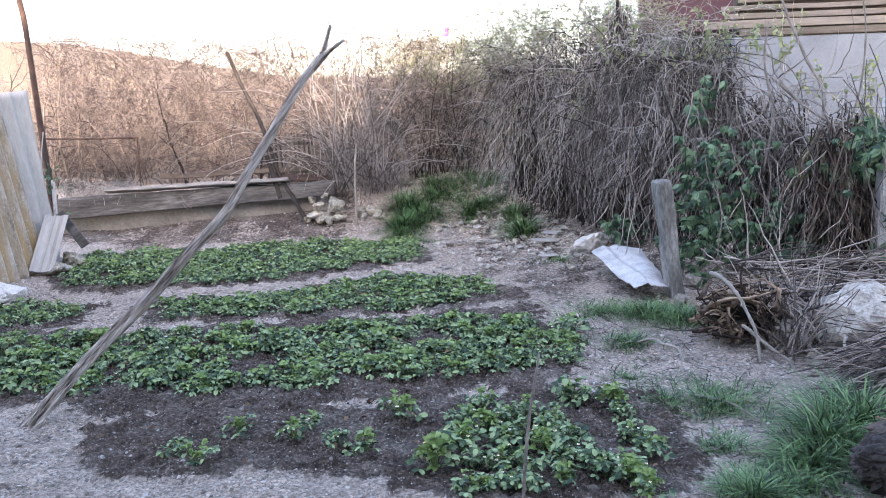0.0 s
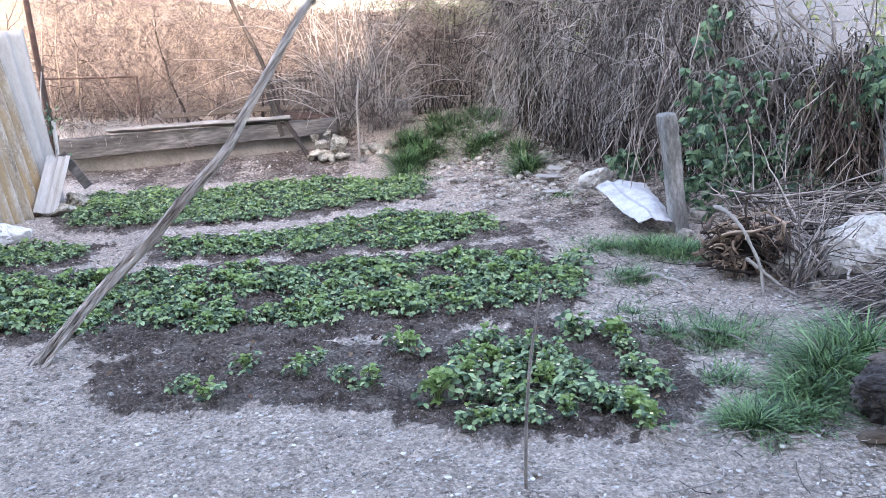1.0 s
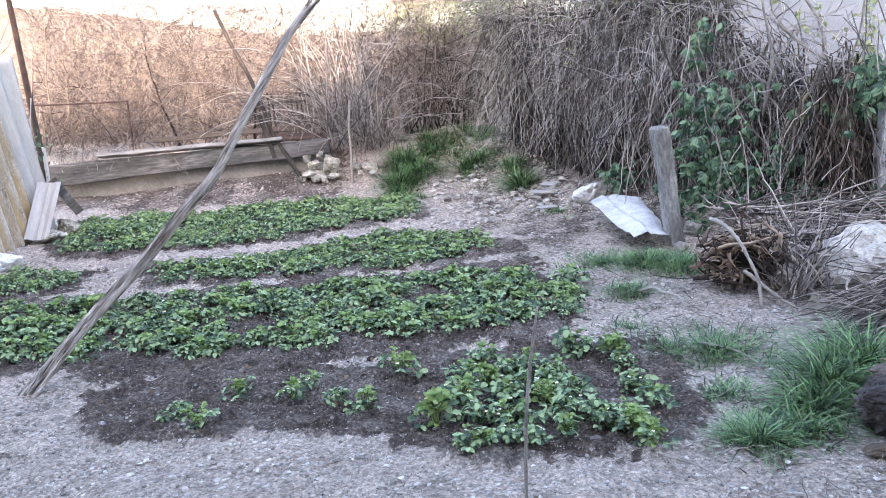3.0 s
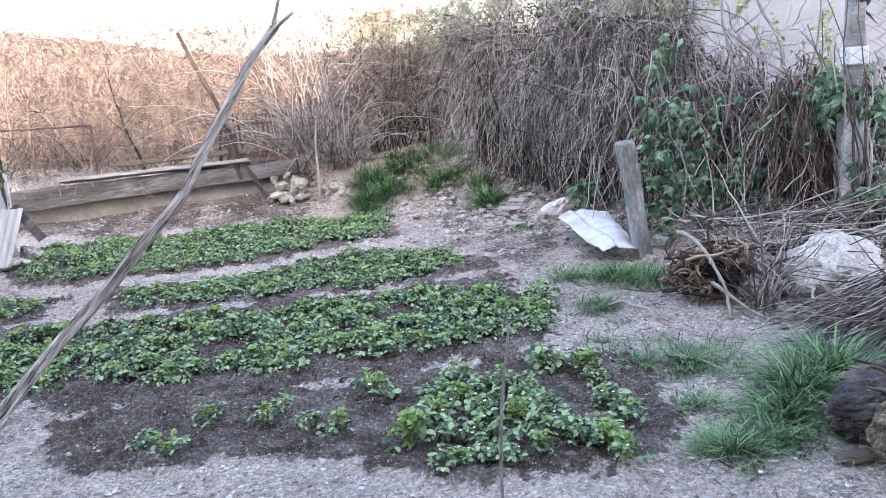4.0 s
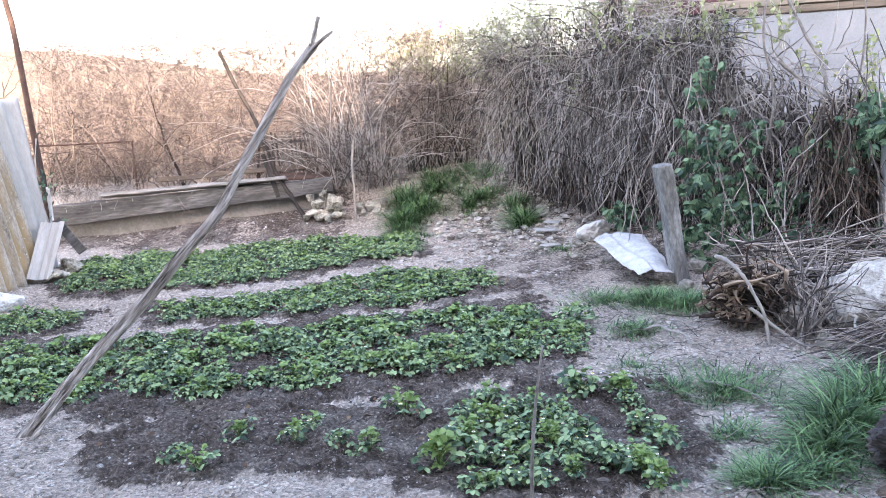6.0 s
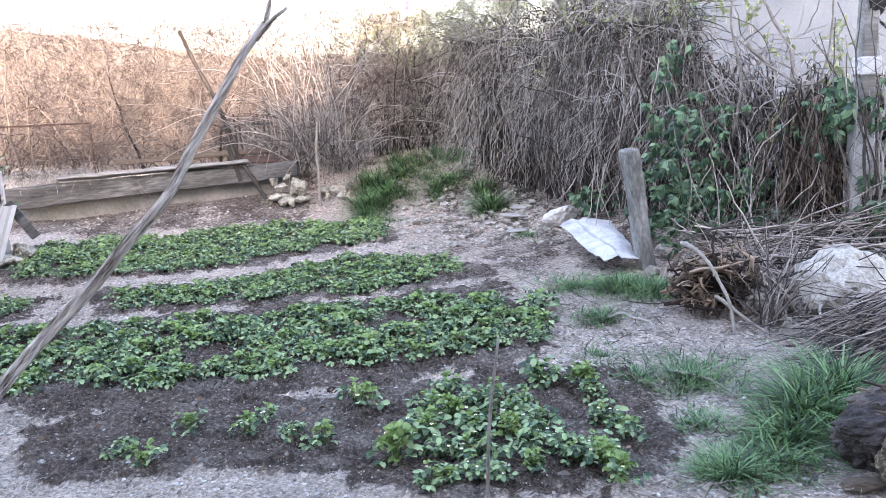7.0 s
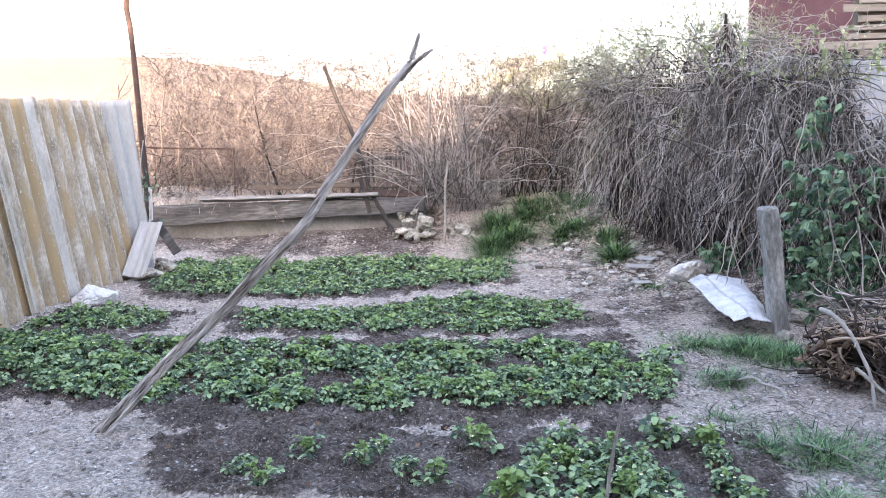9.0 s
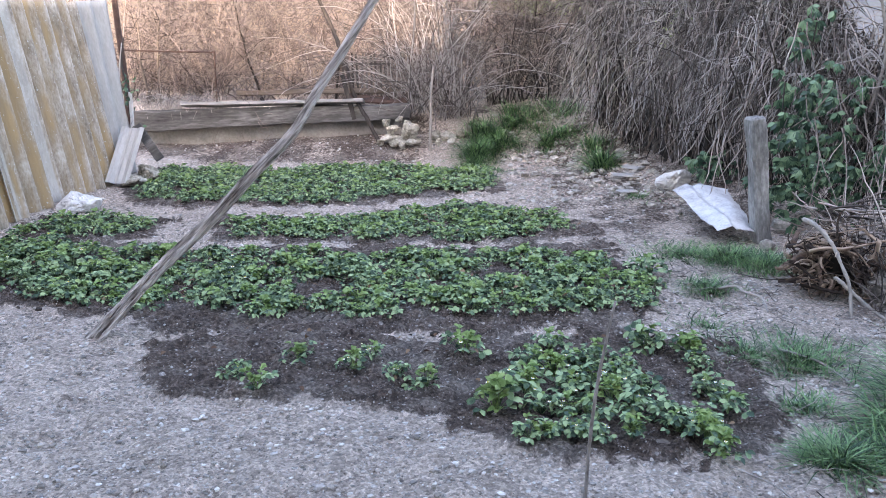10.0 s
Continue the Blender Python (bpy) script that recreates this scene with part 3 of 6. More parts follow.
# ---- the low wall with its beam ----
def build_low_wall():
    wall = part("wall_back", box_bm((3.4, 0.22, 0.56), 24, 0.01, 0.02, 3), WALL_EARTH)
    wall.location = (-3.05, 10.24, 0.13)
    tagged(wall, "low earthy retaining wall with crumbling render", "wall", kind="structure")
    bm = box_bm((3.3, 0.14, 0.21), 30, 0.012, 0.014, 5)
    for v in bm.verts:
        v.co.z *= 1.0 - 0.12 * v.co.x
    beam = part("timber_beam", bm, GREY_WOOD)
    beam.location, beam.rotation_euler = (-2.97, 10.05, 0.42), (0, radians(-2.5), radians(1.8))
    tagged(beam, "long weathered grey timber beam along the low wall", "beam")
    plank = part("loose_plank", box_bm((2.15, 0.19, 0.04), 20, 0.006, 0.012, 8), PLANK_WOOD)
    plank.location, plank.rotation_euler = (-2.93, 10.02, 0.575), (radians(-14), radians(-1.6), radians(1.0))
    tagged(plank, "loose grey weathered plank lying on the beam", "plank")
    back = part("old_board", box_bm((2.0, 0.04, 0.06), 16, 0.006, 0.012, 12), BROWN_WOOD)
    back.location, back.rotation_euler = (-2.5, 10.42, 0.68), (radians(-14), radians(-1.2), 0)
    tagged(back, "dark brown wooden strip lying behind the beam", "board")
    red = part("rusty_sheet", box_bm((0.75, 0.30, 0.02), 8, 0.003, 0.01, 14), RUST)
    red.location, red.rotation_euler = (-1.75, 10.30, 0.60), (radians(8), radians(3), 0)
    tagged(red, "reddish rusty sheet lying behind the beam", "metal sheet")


build_low_wall()


# ---- corrugated fence ----
def corrugated_sheet(name, length, tall, waves_from, mat, label, top_wear, seed, bare_edge, twist=0.0):
    pitch, depth, thick = 0.19, 0.034, 0.007
    n = int(length / pitch * 10)
    r = np.random.default_rng(seed)
    us = np.linspace(0, length, n + 1)
    zs = np.linspace(0, tall, 26)
    U, Z = np.meshgrid(us, zs)
    off = depth * np.cos(2 * np.pi * (U / pitch + waves_from))
    off = off + math.tan(radians(twist)) * Z * U / length
    chip = top_wear * wave_noise(U, Z * 0, 0.3, seed)
    Zc = Z + np.where(Z > tall - 0.05, chip, 0) + np.where(Z < 0.05, chip * 2, 0)
    front = np.stack([off, U, Zc], -1).reshape(-1, 3)
    back = front - np.array([thick, 0, 0])
    rows, cols = U.shape
    i, j = np.meshgrid(np.arange(rows - 1), np.arange(cols - 1), indexing="ij")
    a = (i * cols + j).reshape(-1)
    f = np.stack([a, a + 1, a + cols + 1, a + cols], -1)
    m = rows * cols
    faces = f.tolist() + (f[:, ::-1] + m).tolist()
    rim = [q for q in range(cols)] + [q * cols + cols - 1 for q in range(1, rows)] + [m - 1 - q for q in range(1, cols)] + [q * cols for q in range(rows - 2, 0, -1)]
    faces += [[rim[q], rim[q - 1], rim[q - 1] + m, rim[q] + m] for q in range(len(rim))]
    ob = solid(name, np.concatenate([front, back]), faces, mat, smooth=True)
    layer = ob.data.attributes.new("furrow", "FLOAT", "POINT")
    furrow = (1 - np.cos(2 * np.pi * (U / pitch + waves_from))) / 2
    furrow = np.where(U < pitch * bare_edge, -0.6, furrow + 0.25 * wave_noise(U, U * 0, 0.4, seed + 1))
    layer.data.foreach_set("value", np.concatenate([furrow.ravel(), furrow.ravel()]).astype(np.float32))
    return tagged(ob, label, "fence panel", "corrugated fence panels")


def build_fence():
    stained = "corrugated cement fence panel stained ochre with lichen"
    spots = [(-3.868, 7.93, 0.49, PALE_SLATE, "pale grey corrugated cement fence panel, bare and clean", 9.5),
             (-3.79, 6.62, 1.36, SLATE, stained, 9.5), (-3.76, 6.02, 0.66, SLATE, stained, 9.5), (-3.70, 4.96, 1.12, SLATE, stained, 9.5), (-3.64, 3.90, 1.12, SLATE, stained, 9.5)]
    for k, (x, y, length, mat, label, lean) in enumerate(spots):
        ob = corrugated_sheet("corrugated_panel", length, 1.68 / math.cos(radians(lean)), 0.0, mat, label, 0.008, 40 + k, (0, 0.9, 0.8, 0, 0.9)[k], (5.2, 0, 0, 0, 0)[k])
        ob.location = (x - 0.012 * (k % 2), y, 0.0)
        ob.rotation_euler = (0, radians(-lean), radians(2.6))
    post = thing("fence_post", "tall thin rusty brown post at the fence's end", "post", (-3.99, 8.5, 0.1))
    t = Tubes()
    t.add([(0, 0, 0), (0.02, 0, 0.7), (-0.01, 0, 1.3), (-0.03, 0, 1.9), (-0.05, 0, 2.3), (-0.08, 0, 2.5), (-0.05, 0, 2.75), (-0.02, 0, 3.2)], 0.033, 0.027, 8, True, 0.08)
    t.build("shaft", RUST, post)


build_fence()


# ---- poles and sticks ----
def gnarled(points, r0, r1, sides=9, lumps=0.1, fine=6, grooves=0.0):
    """A smooth bent pole through a few points of its own."""
    pts = [Vector(p) for p in points]
    out = []
    for k in range(len(pts) - 1):
        p0, p1, p2, p3 = pts[max(k - 1, 0)], pts[k], pts[k + 1], pts[min(k + 2, len(pts) - 1)]
        for q in range(fine):
            s = q / fine
            out.append(0.5 * ((2 * p1) + (p2 - p0) * s + (2 * p0 - 5 * p1 + 4 * p2 - p3) * s * s + (3 * p1 - p0 - 3 * p2 + p3) * s ** 3))
    out.append(pts[-1])
    t = Tubes()
    t.add([tuple(p) for p in out], r0, r1, sides, True, lumps, grooves)
    return t


def build_poles():
    pole = thing("forked_pole", "long gnarled grey wooden prop with a forked tip", "pole", (-2.14, 3.99, 0.0))
    pts = [(0.015, -0.09, -0.03), (0.36, 0.03, 0.325), (0.64, 0.08, 0.585), (0.845, 0.11, 0.80), (1.04, 0.14, 0.995), (1.16, 0.17, 1.19), (1.31, 0.19, 1.415), (1.43, 0.21, 1.60), (1.545, 0.23, 1.742)]
    along_z(gnarled(pts, 0.027, 0.014, 22, 0.06, 10, 0.2).build("shaft", BARK, pole))
    along_z(gnarled([(0.30, -0.005, 0.235), (0.17, -0.08, 0.085), (0.085, -0.13, -0.02)], 0.012, 0.015, 9, 0.15, 6, 0.2).build("splinter", BARK, pole, "splintered strip split from the foot"))
    along_z(gnarled([(1.505, 0.225, 1.68), (1.555, 0.236, 1.77), (1.59, 0.25, 1.885)], 0.016, 0.009, 8, 0.1).build("prong", BARK, pole))
    along_z(gnarled([(1.50, 0.225, 1.675), (1.58, 0.23, 1.758), (1.658, 0.23, 1.812)], 0.015, 0.008, 8, 0.1).build("prong", BARK, pole))

    dark = thing("leaning_pole", "dark thin wooden pole leaning over the beam into the brush", "pole", (-1.61, 9.74, 0.0))
    gnarled([(0, 0, -0.03), (-0.02, 0.05, 0.12), (-0.17, 0.17, 0.38), (-0.37, 0.31, 0.70), (-0.47, 0.34, 1.05), (-0.60, 0.38, 1.4), (-0.78, 0.42, 1.78), (-0.90, 0.46, 2.1)], 0.024, 0.022, 8, 0.14).build("shaft", DARK_BARK, dark)
    side_board = part("leaning_lath", box_bm((0.05, 0.022, 0.53), 8, 0.004, 0.008, 4), FENCE_BOARD)
    side_board.location, side_board.rotation_euler = (-2.03, 10.0, 0.65), (0, radians(-14), 0)
    tagged(side_board, "short brown wooden lath leaning on the beam", "lath")

    stick = thing("thin_stake", "thin pale upright garden stake", "stake", (-1.05, 9.65, 0.0))
    gnarled([(0, 0, -0.05), (0.015, 0, 0.4), (0.02, 0, 0.75), (0.05, 0, 1.02)], 0.017, 0.013, 7, 0.1).build("shaft", PALE_STICK, stick)
    front = thing("thin_stake", "thin grey twig pushed upright into the ground", "stake", (0.20, 2.58, 0.0))
    gnarled([(0, 0, -0.05), (0.005, 0, 0.25), (0.025, 0, 0.5), (0.06, 0, 0.72)], 0.0065, 0.004, 7, 0.1).build("shaft", GREY_VINE, front)


build_poles()


# ---- stones, roots and rubbish along the vine-grown fence ----
def place_stone(size, at, turn, mat, seed, label, detail=3, name="stone"):
    ob = new(name, craggy_mesh(name, size, mat, seed, detail) if detail > 3 or max(size) > 0.2 else rubble_mesh(name, size, mat, seed))
    ob.location = (at[0], at[1], ground_at(at[0], at[1]) + at[2])
    ob.rotation_euler = (0, 0, radians(turn))
    return tagged(ob, label, "stone")


def build_stones():
    boulder = new("boulder", craggy_mesh("boulder", (0.80, 0.62, 0.60), STONE, 9, 7))
    boulder.location, boulder.rotation_euler = (2.45, 4.80, 0.09), (radians(12), radians(-20), radians(15))
    tagged(boulder, "large pale limestone boulder half under dry brushwood", "stone")
    place_stone((0.42, 0.30, 0.28), (1.33, 7.85, 0.08), 30, WHITE_STONE, 2, "pale broken rock at the foot of the vines")
    place_stone((0.46, 0.30, 0.22), (-3.60, 6.66, 0.04), 60, WHITE_STONE, 3, "white flat stone lying by the corrugated fence", 4)
    place_stone((0.32, 0.26, 0.26), (-3.60, 7.98, 0.07), 10, YELLOW_STONE, 4, "yellowish stone beside the slate shards")
    place_stone((0.30, 0.24, 0.18), (-3.63, 7.74, 0.04), 70, YELLOW_STONE, 5, "yellowish stone beside the slate shards")
    place_stone((0.17, 0.15, 0.13), (1.87, 6.40, 0.05), 0, STONE, 6, "small grey stone at the concrete post's foot")
    place_stone((0.14, 0.12, 0.11), (1.66, 5.98, 0.04), 40, STONE, 7, "small grey stone at the concrete post's foot")
    place_stone((0.42, 0.3, 0.3), (2.12, 5.35, 0.08), 0, STONE, 8, "grey stone behind the roots")
    place_stone((0.34, 0.26, 0.26), (2.52, 5.42, 0.1), 20, STONE, 12, "grey stone lying behind the boulder under twigs")
    place_stone((0.3, 0.26, 0.26), (2.0, 4.85, 0.06), 0, STONE, 9, "grey stone beside the boulder")
    place_stone((0.16, 0.12, 0.16), (2.02, 4.55, 0.03), 20, YELLOW_STONE, 10, "small yellowish stone below the boulder")
    r = random.Random(11)
    heap = [(-1.28, 9.74, 0.31, 0.23, 0.27), (-1.54, 9.82, 0.22, 0.19, 0.11), (-1.50, 9.84, 0.31, 0.18, 0.10), (-1.56, 9.88, 0.38, 0.13, 0.08), (-1.42, 9.90, 0.41, 0.12, 0.08), (-1.40, 9.78, 0.20, 0.17, 0.09),
            (-1.27, 9.70, 0.18, 0.15, 0.07), (-1.46, 9.70, 0.16, 0.12, 0.07), (-1.20, 9.76, 0.18, 0.1, 0.07), (-1.00, 9.86, 0.24, 0.16, 0.13), (-0.86, 9.86, 0.24, 0.16, 0.12), (-0.72, 9.95, 0.26, 0.13, 0.1),
            (-0.80, 9.72, 0.2, 0.12, 0.09), (-0.64, 10.05, 0.3, 0.1, 0.08), (-0.95, 9.70, 0.19, 0.09, 0.07), (-1.62, 9.75, 0.17, 0.1, 0.07), (-1.36, 9.64, 0.15, 0.09, 0.06)]
    for k, (x, y, z, wide, tall) in enumerate(heap):
        stone = new("stone", craggy_mesh("stone", (wide * 1.12, wide, max(tall, 0.09) * 1.1), YELLOW_STONE, 300 + k, 3))
        stone.location = (x, y, z)
        tagged(stone, "pale yellowish rubble stone heaped at the beam's end", "stone")
        stone.rotation_euler = (r.gauss(0, 0.2), r.gauss(0, 0.2), r.uniform(0, 6.28))
    r = random.Random(5)
    for k in range(95):
        s = r.uniform(0.03, 0.11)
        a = r.random()
        x, y = 0.15 + 1.25 * a + r.uniform(-0.35, 0.3), 9.6 - 2.2 * a + r.uniform(-0.5, 0.5)
        place_stone((s * r.uniform(0.9, 1.4), s, s * r.uniform(0.5, 0.9)), (x, y, 0.01), r.uniform(0, 360), r.choice((STONE, YELLOW_STONE, STONE)), 40 + k, "pale broken rubble stone lying on the bank", 2)
    for at, size, turn in (((0.98, 8.42, 0.035), (0.26, 0.12, 0.012), 12), ((1.05, 8.58, 0.05), (0.16, 0.10, 0.012), -30), ((0.92, 7.75, 0.03), (0.2, 0.09, 0.01), 40)):
        slab = part("slate_piece", box_bm(size, 4, 0.003, 0.006, turn), PALE_SLATE)
        slab.location, slab.rotation_euler = (at[0], at[1], ground_at(at[0], at[1]) + at[2]), (radians(6), radians(4), radians(turn))
        tagged(slab, "broken flat piece of grey slate among rubble", "slate shard")
    place_stone((0.10, 0.085, 0.07), (0.02, 8.16, 0.015), 20, STONE, 90, "pale pebble lying on the path")


build_stones()


def build_concrete_post():
    bm = box_bm((0.11, 0.12, 1.05), 14, 0.014, 0.014, 6)
    post = part("concrete_post", bm, CONCRETE)
    post.location, post.rotation_euler = (1.625, 6.17, 0.36), (0, radians(-8.5), radians(12))
    tagged(post, "short leaning grey concrete fence post", "post")


build_concrete_post()


def build_bent_sheet():
    us, vs = np.linspace(0, 1, 26), np.linspace(0, 1, 34)
    U, V = np.meshgrid(us, vs)
    # three rails run from its far end to its near end: the low edge, the fold, the high torn edge
    rails = [((1.21, 7.15, 0.178), (1.339, 6.05, 0.099)), ((1.334, 7.2, 0.223), (1.449, 6.05, 0.153)), ((1.613, 7.0, 0.218), (1.608, 6.12, 0.099))]
    low, fold, high = [np.array(a)[None, None] * (1 - V[..., None]) + np.array(b)[None, None] * V[..., None] for a, b in rails]
    w = np.clip(U * 2, 0, 1)[..., None]
    w2 = np.clip(U * 2 - 1, 0, 1)[..., None]
    P = low + (fold - low) * w + (high - fold) * w2
    X, Y, Z = P[..., 0], P[..., 1], P[..., 2]
    Z = Z + 0.012 * np.sin(V * 8 + U * 3) + 0.006 * wave_noise(X, Y, 0.22, 9) + 0.03 * np.sin(np.pi * V) * np.exp(-((U - 0.8) / 0.15) ** 2)
    Z = Z - 0.018 * np.exp(-((U - 0.55) / 0.06) ** 2)
    Y = Y + (0.05 * np.abs(np.sin(V * 9)) + 0.02 * np.sin(V * 23)) * smooth_step(0.85, 1.0, U)
    top = np.stack([X, Y, Z], -1).reshape(-1, 3)
    rows, cols = X.shape
    i, j = np.meshgrid(np.arange(rows - 1), np.arange(cols - 1), indexing="ij")
    a = (i * cols + j).reshape(-1)
    f = np.stack([a, a + 1, a + cols + 1, a + cols], -1)
    m = rows * cols
    rim = [q for q in range(cols)] + [q * cols + cols - 1 for q in range(1, rows)] + [m - 1 - q for q in range(1, cols)] + [q * cols for q in range(rows - 2, 0, -1)]
    faces = f.tolist() + (f[:, ::-1] + m).tolist() + [[rim[q], rim[q - 1], rim[q - 1] + m, rim[q] + m] for q in range(len(rim))]
    ob = solid("bent_sheet", np.concatenate([top, top - np.array([0, 0, 0.004])]), faces, SHEET_METAL, smooth=True)
    tagged(ob, "pale crumpled sheet leaning against the concrete post", "metal sheet")


build_bent_sheet()


def build_slate_shards():
    for at, long_way, wide_way, size, label in (((-3.74, 7.86, 0.28), (-0.03, 0.45, 0.47), (1, 0.15, -0.12), (0.05, 0.21, 0.64), "grey slate shard leaning on the fence"),):
        us, vs = np.linspace(-0.5, 0.5, 13), np.linspace(-0.5, 0.5, 10)
        U, V = np.meshgrid(us, vs)
        fold = 0.05 * np.abs(U + 0.08) + 0.006 * np.cos(U * 19)
        front = np.stack([fold, U * size[1] + 0.03 * V, V * size[2]], -1).reshape(-1, 3)
        rows, cols = U.shape
        i, j = np.meshgrid(np.arange(rows - 1), np.arange(cols - 1), indexing="ij")
        a = (i * cols + j).reshape(-1)
        f = np.stack([a, a + 1, a + cols + 1, a + cols], -1)
        m = rows * cols
        rim = [q for q in range(cols)] + [q * cols + cols - 1 for q in range(1, rows)] + [m - 1 - q for q in range(1, cols)] + [q * cols for q in range(rows - 2, 0, -1)]
        faces = f.tolist() + (f[:, ::-1] + m).tolist() + [[rim[q], rim[q - 1], rim[q - 1] + m, rim[q] + m] for q in range(len(rim))]
        ob = solid("slate_shard", np.concatenate([front, front - np.array([0.008, 0, 0])]), faces, PALE_SLATE)
        z_way = Vector(long_way).normalized()
        x_way = Vector(wide_way).cross(z_way).normalized()
        y_way = z_way.cross(x_way)
        ob.matrix_local = Matrix.Translation(at) @ Matrix((x_way, y_way, z_way)).transposed().to_4x4()
        tagged(ob, label, "slate shard")
    board = part("short_board", box_bm((0.085, 0.035, 0.40), 5, 0.005, 0.008, 3), GREY_WOOD)
    board.location, board.rotation_euler = (-3.62, 8.12, 0.37), (radians(-14), radians(-31), radians(20))
    tagged(board, "short grey weathered board leaning on the slate shard", "board")
    strip = part("pale_strip", box_bm((0.035, 0.02, 0.62), 6, 0.004, 0.006, 5), PAINTED_POST)
    strip.location, strip.rotation_euler = (-3.885, 8.37, 0.52), (0, radians(2), 0)
    tagged(strip, "pale painted strip standing beside the fence post", "lath")


build_slate_shards()


def build_roots():
    root = thing("root_stump", "tangled brown dead root stump on the ground", "root", (1.68, 4.95, 0.05))
    t = Tubes()
    middle = np.array([0.06, 0.02, 0.16])
    for k in range(260):
        # curled strips of bark round a hollow, and splinters that stick out of it
        if k % 2:
            a0, span, ring = rng.uniform(0, 6.28), rng.uniform(0.3, 1.3) * rng.choice([-1, 1]), rng.uniform(0.09, 0.21)
            ang = a0 + np.linspace(0, span, 9)
            grow = ring * (1 + np.linspace(0, rng.uniform(-0.5, 0.8), 9))
            deep = rng.uniform(-0.08, 0.14) + np.linspace(0, rng.normal(0, 0.12), 9)
            path = middle + np.stack([grow * 1.15 * np.cos(ang), deep - 0.25 * grow * np.sin(ang), grow * 0.78 * np.sin(ang)], -1) + np.cumsum(rng.normal(0, 0.008, (9, 3)), axis=0)
        else:
            fan = rng.normal(3.5, 1.3)
            start = middle + np.array([0.12 * math.cos(fan), rng.normal(-0.03, 0.06), 0.1 * math.sin(fan)])
            path = wander(start, (math.cos(fan), rng.normal(-0.3, 0.3), 0.6 * math.sin(fan)), rng.uniform(0.08, 0.26), 8, 0.32, 0.06)
        path[:, 2] = np.maximum(path[:, 2], 0.0)
        if k < 45:
            one = Tubes()
            one.add(path, rng.uniform(0.008, 0.02), rng.uniform(0.003, 0.008), 8, True, 0.3, 0.55)
            one.build("root_strand", ROOT, root)
        else:
            t.add(path, rng.uniform(0.0025, 0.008), 0.002, 5, False, 0.2, 0.4)
    tagged(t.build("root_fibre", ROOT, root), kind="stuff")
    for k in range(11):
        # strips of bark that sweep along the near side
        z0 = rng.uniform(0.02, 0.28)
        path = wander((-0.24 + rng.uniform(0, 0.12), -0.08 + rng.normal(0, 0.04), z0), (1, rng.normal(-0.25, 0.25), rng.normal(0.05, 0.3)), rng.uniform(0.2, 0.45), 10, 0.16, 0.0)
        path[:, 2] = np.maximum(path[:, 2], 0.008)
        one = Tubes()
        one.add(path, rng.uniform(0.006, 0.012), 0.003, 7, True, 0.15, 0.6)
        one.build("bark_strip", ROOT, root)
    core = part("stump", box_bm((0.26, 0.16, 0.22), 5, 0.04, 0.06, 2), DARK_BARK, root)
    core.location = (0.08, 0.14, 0.1)
    for pts, r0, label in (([(1.555, 4.98, 0.42), (1.585, 4.90, 0.41), (1.61, 4.84, 0.39), (1.65, 4.77, 0.33), (1.68, 4.70, 0.25), (1.71, 4.63, 0.15), (1.715, 4.57, 0.0)], 0.0135, "pale forked bare branch lying over the roots"),
                           ([(1.66, 4.72, 0.17), (1.70, 4.69, 0.14), (1.77, 4.65, 0.085), (1.83, 4.59, 0.045), (1.90, 4.53, 0.01)], 0.0115, "pale bare branch lying by the boulder"),
                           ([(1.12, 4.95, 0.03), (1.19, 4.88, 0.07), (1.22, 4.80, 0.06), (1.29, 4.72, 0.05), (1.30, 4.6, 0.01)], 0.009, "pale bent bare twig lying on the path"),
                           ([(1.20, 4.05, 0.02), (1.34, 3.92, 0.03), (1.42, 3.75, 0.01)], 0.008, "thin pale twig in the grass"),
                           ([(0.72, 2.93, 0.02), (0.85, 2.78, 0.03), (0.87, 2.62, 0.02), (0.6, 2.5, 0.02)], 0.004, "thin bent brown twig on the bare ground")):
        ob = thing("branch", label, "branch", (0, 0, 0))
        gnarled([(p[0], p[1], p[2] + ground_at(p[0], p[1])) for p in pts], r0, r0 * 0.55, 8, 0.2, 6, 0.15).build("limb", PALE_STICK, ob)


build_roots()


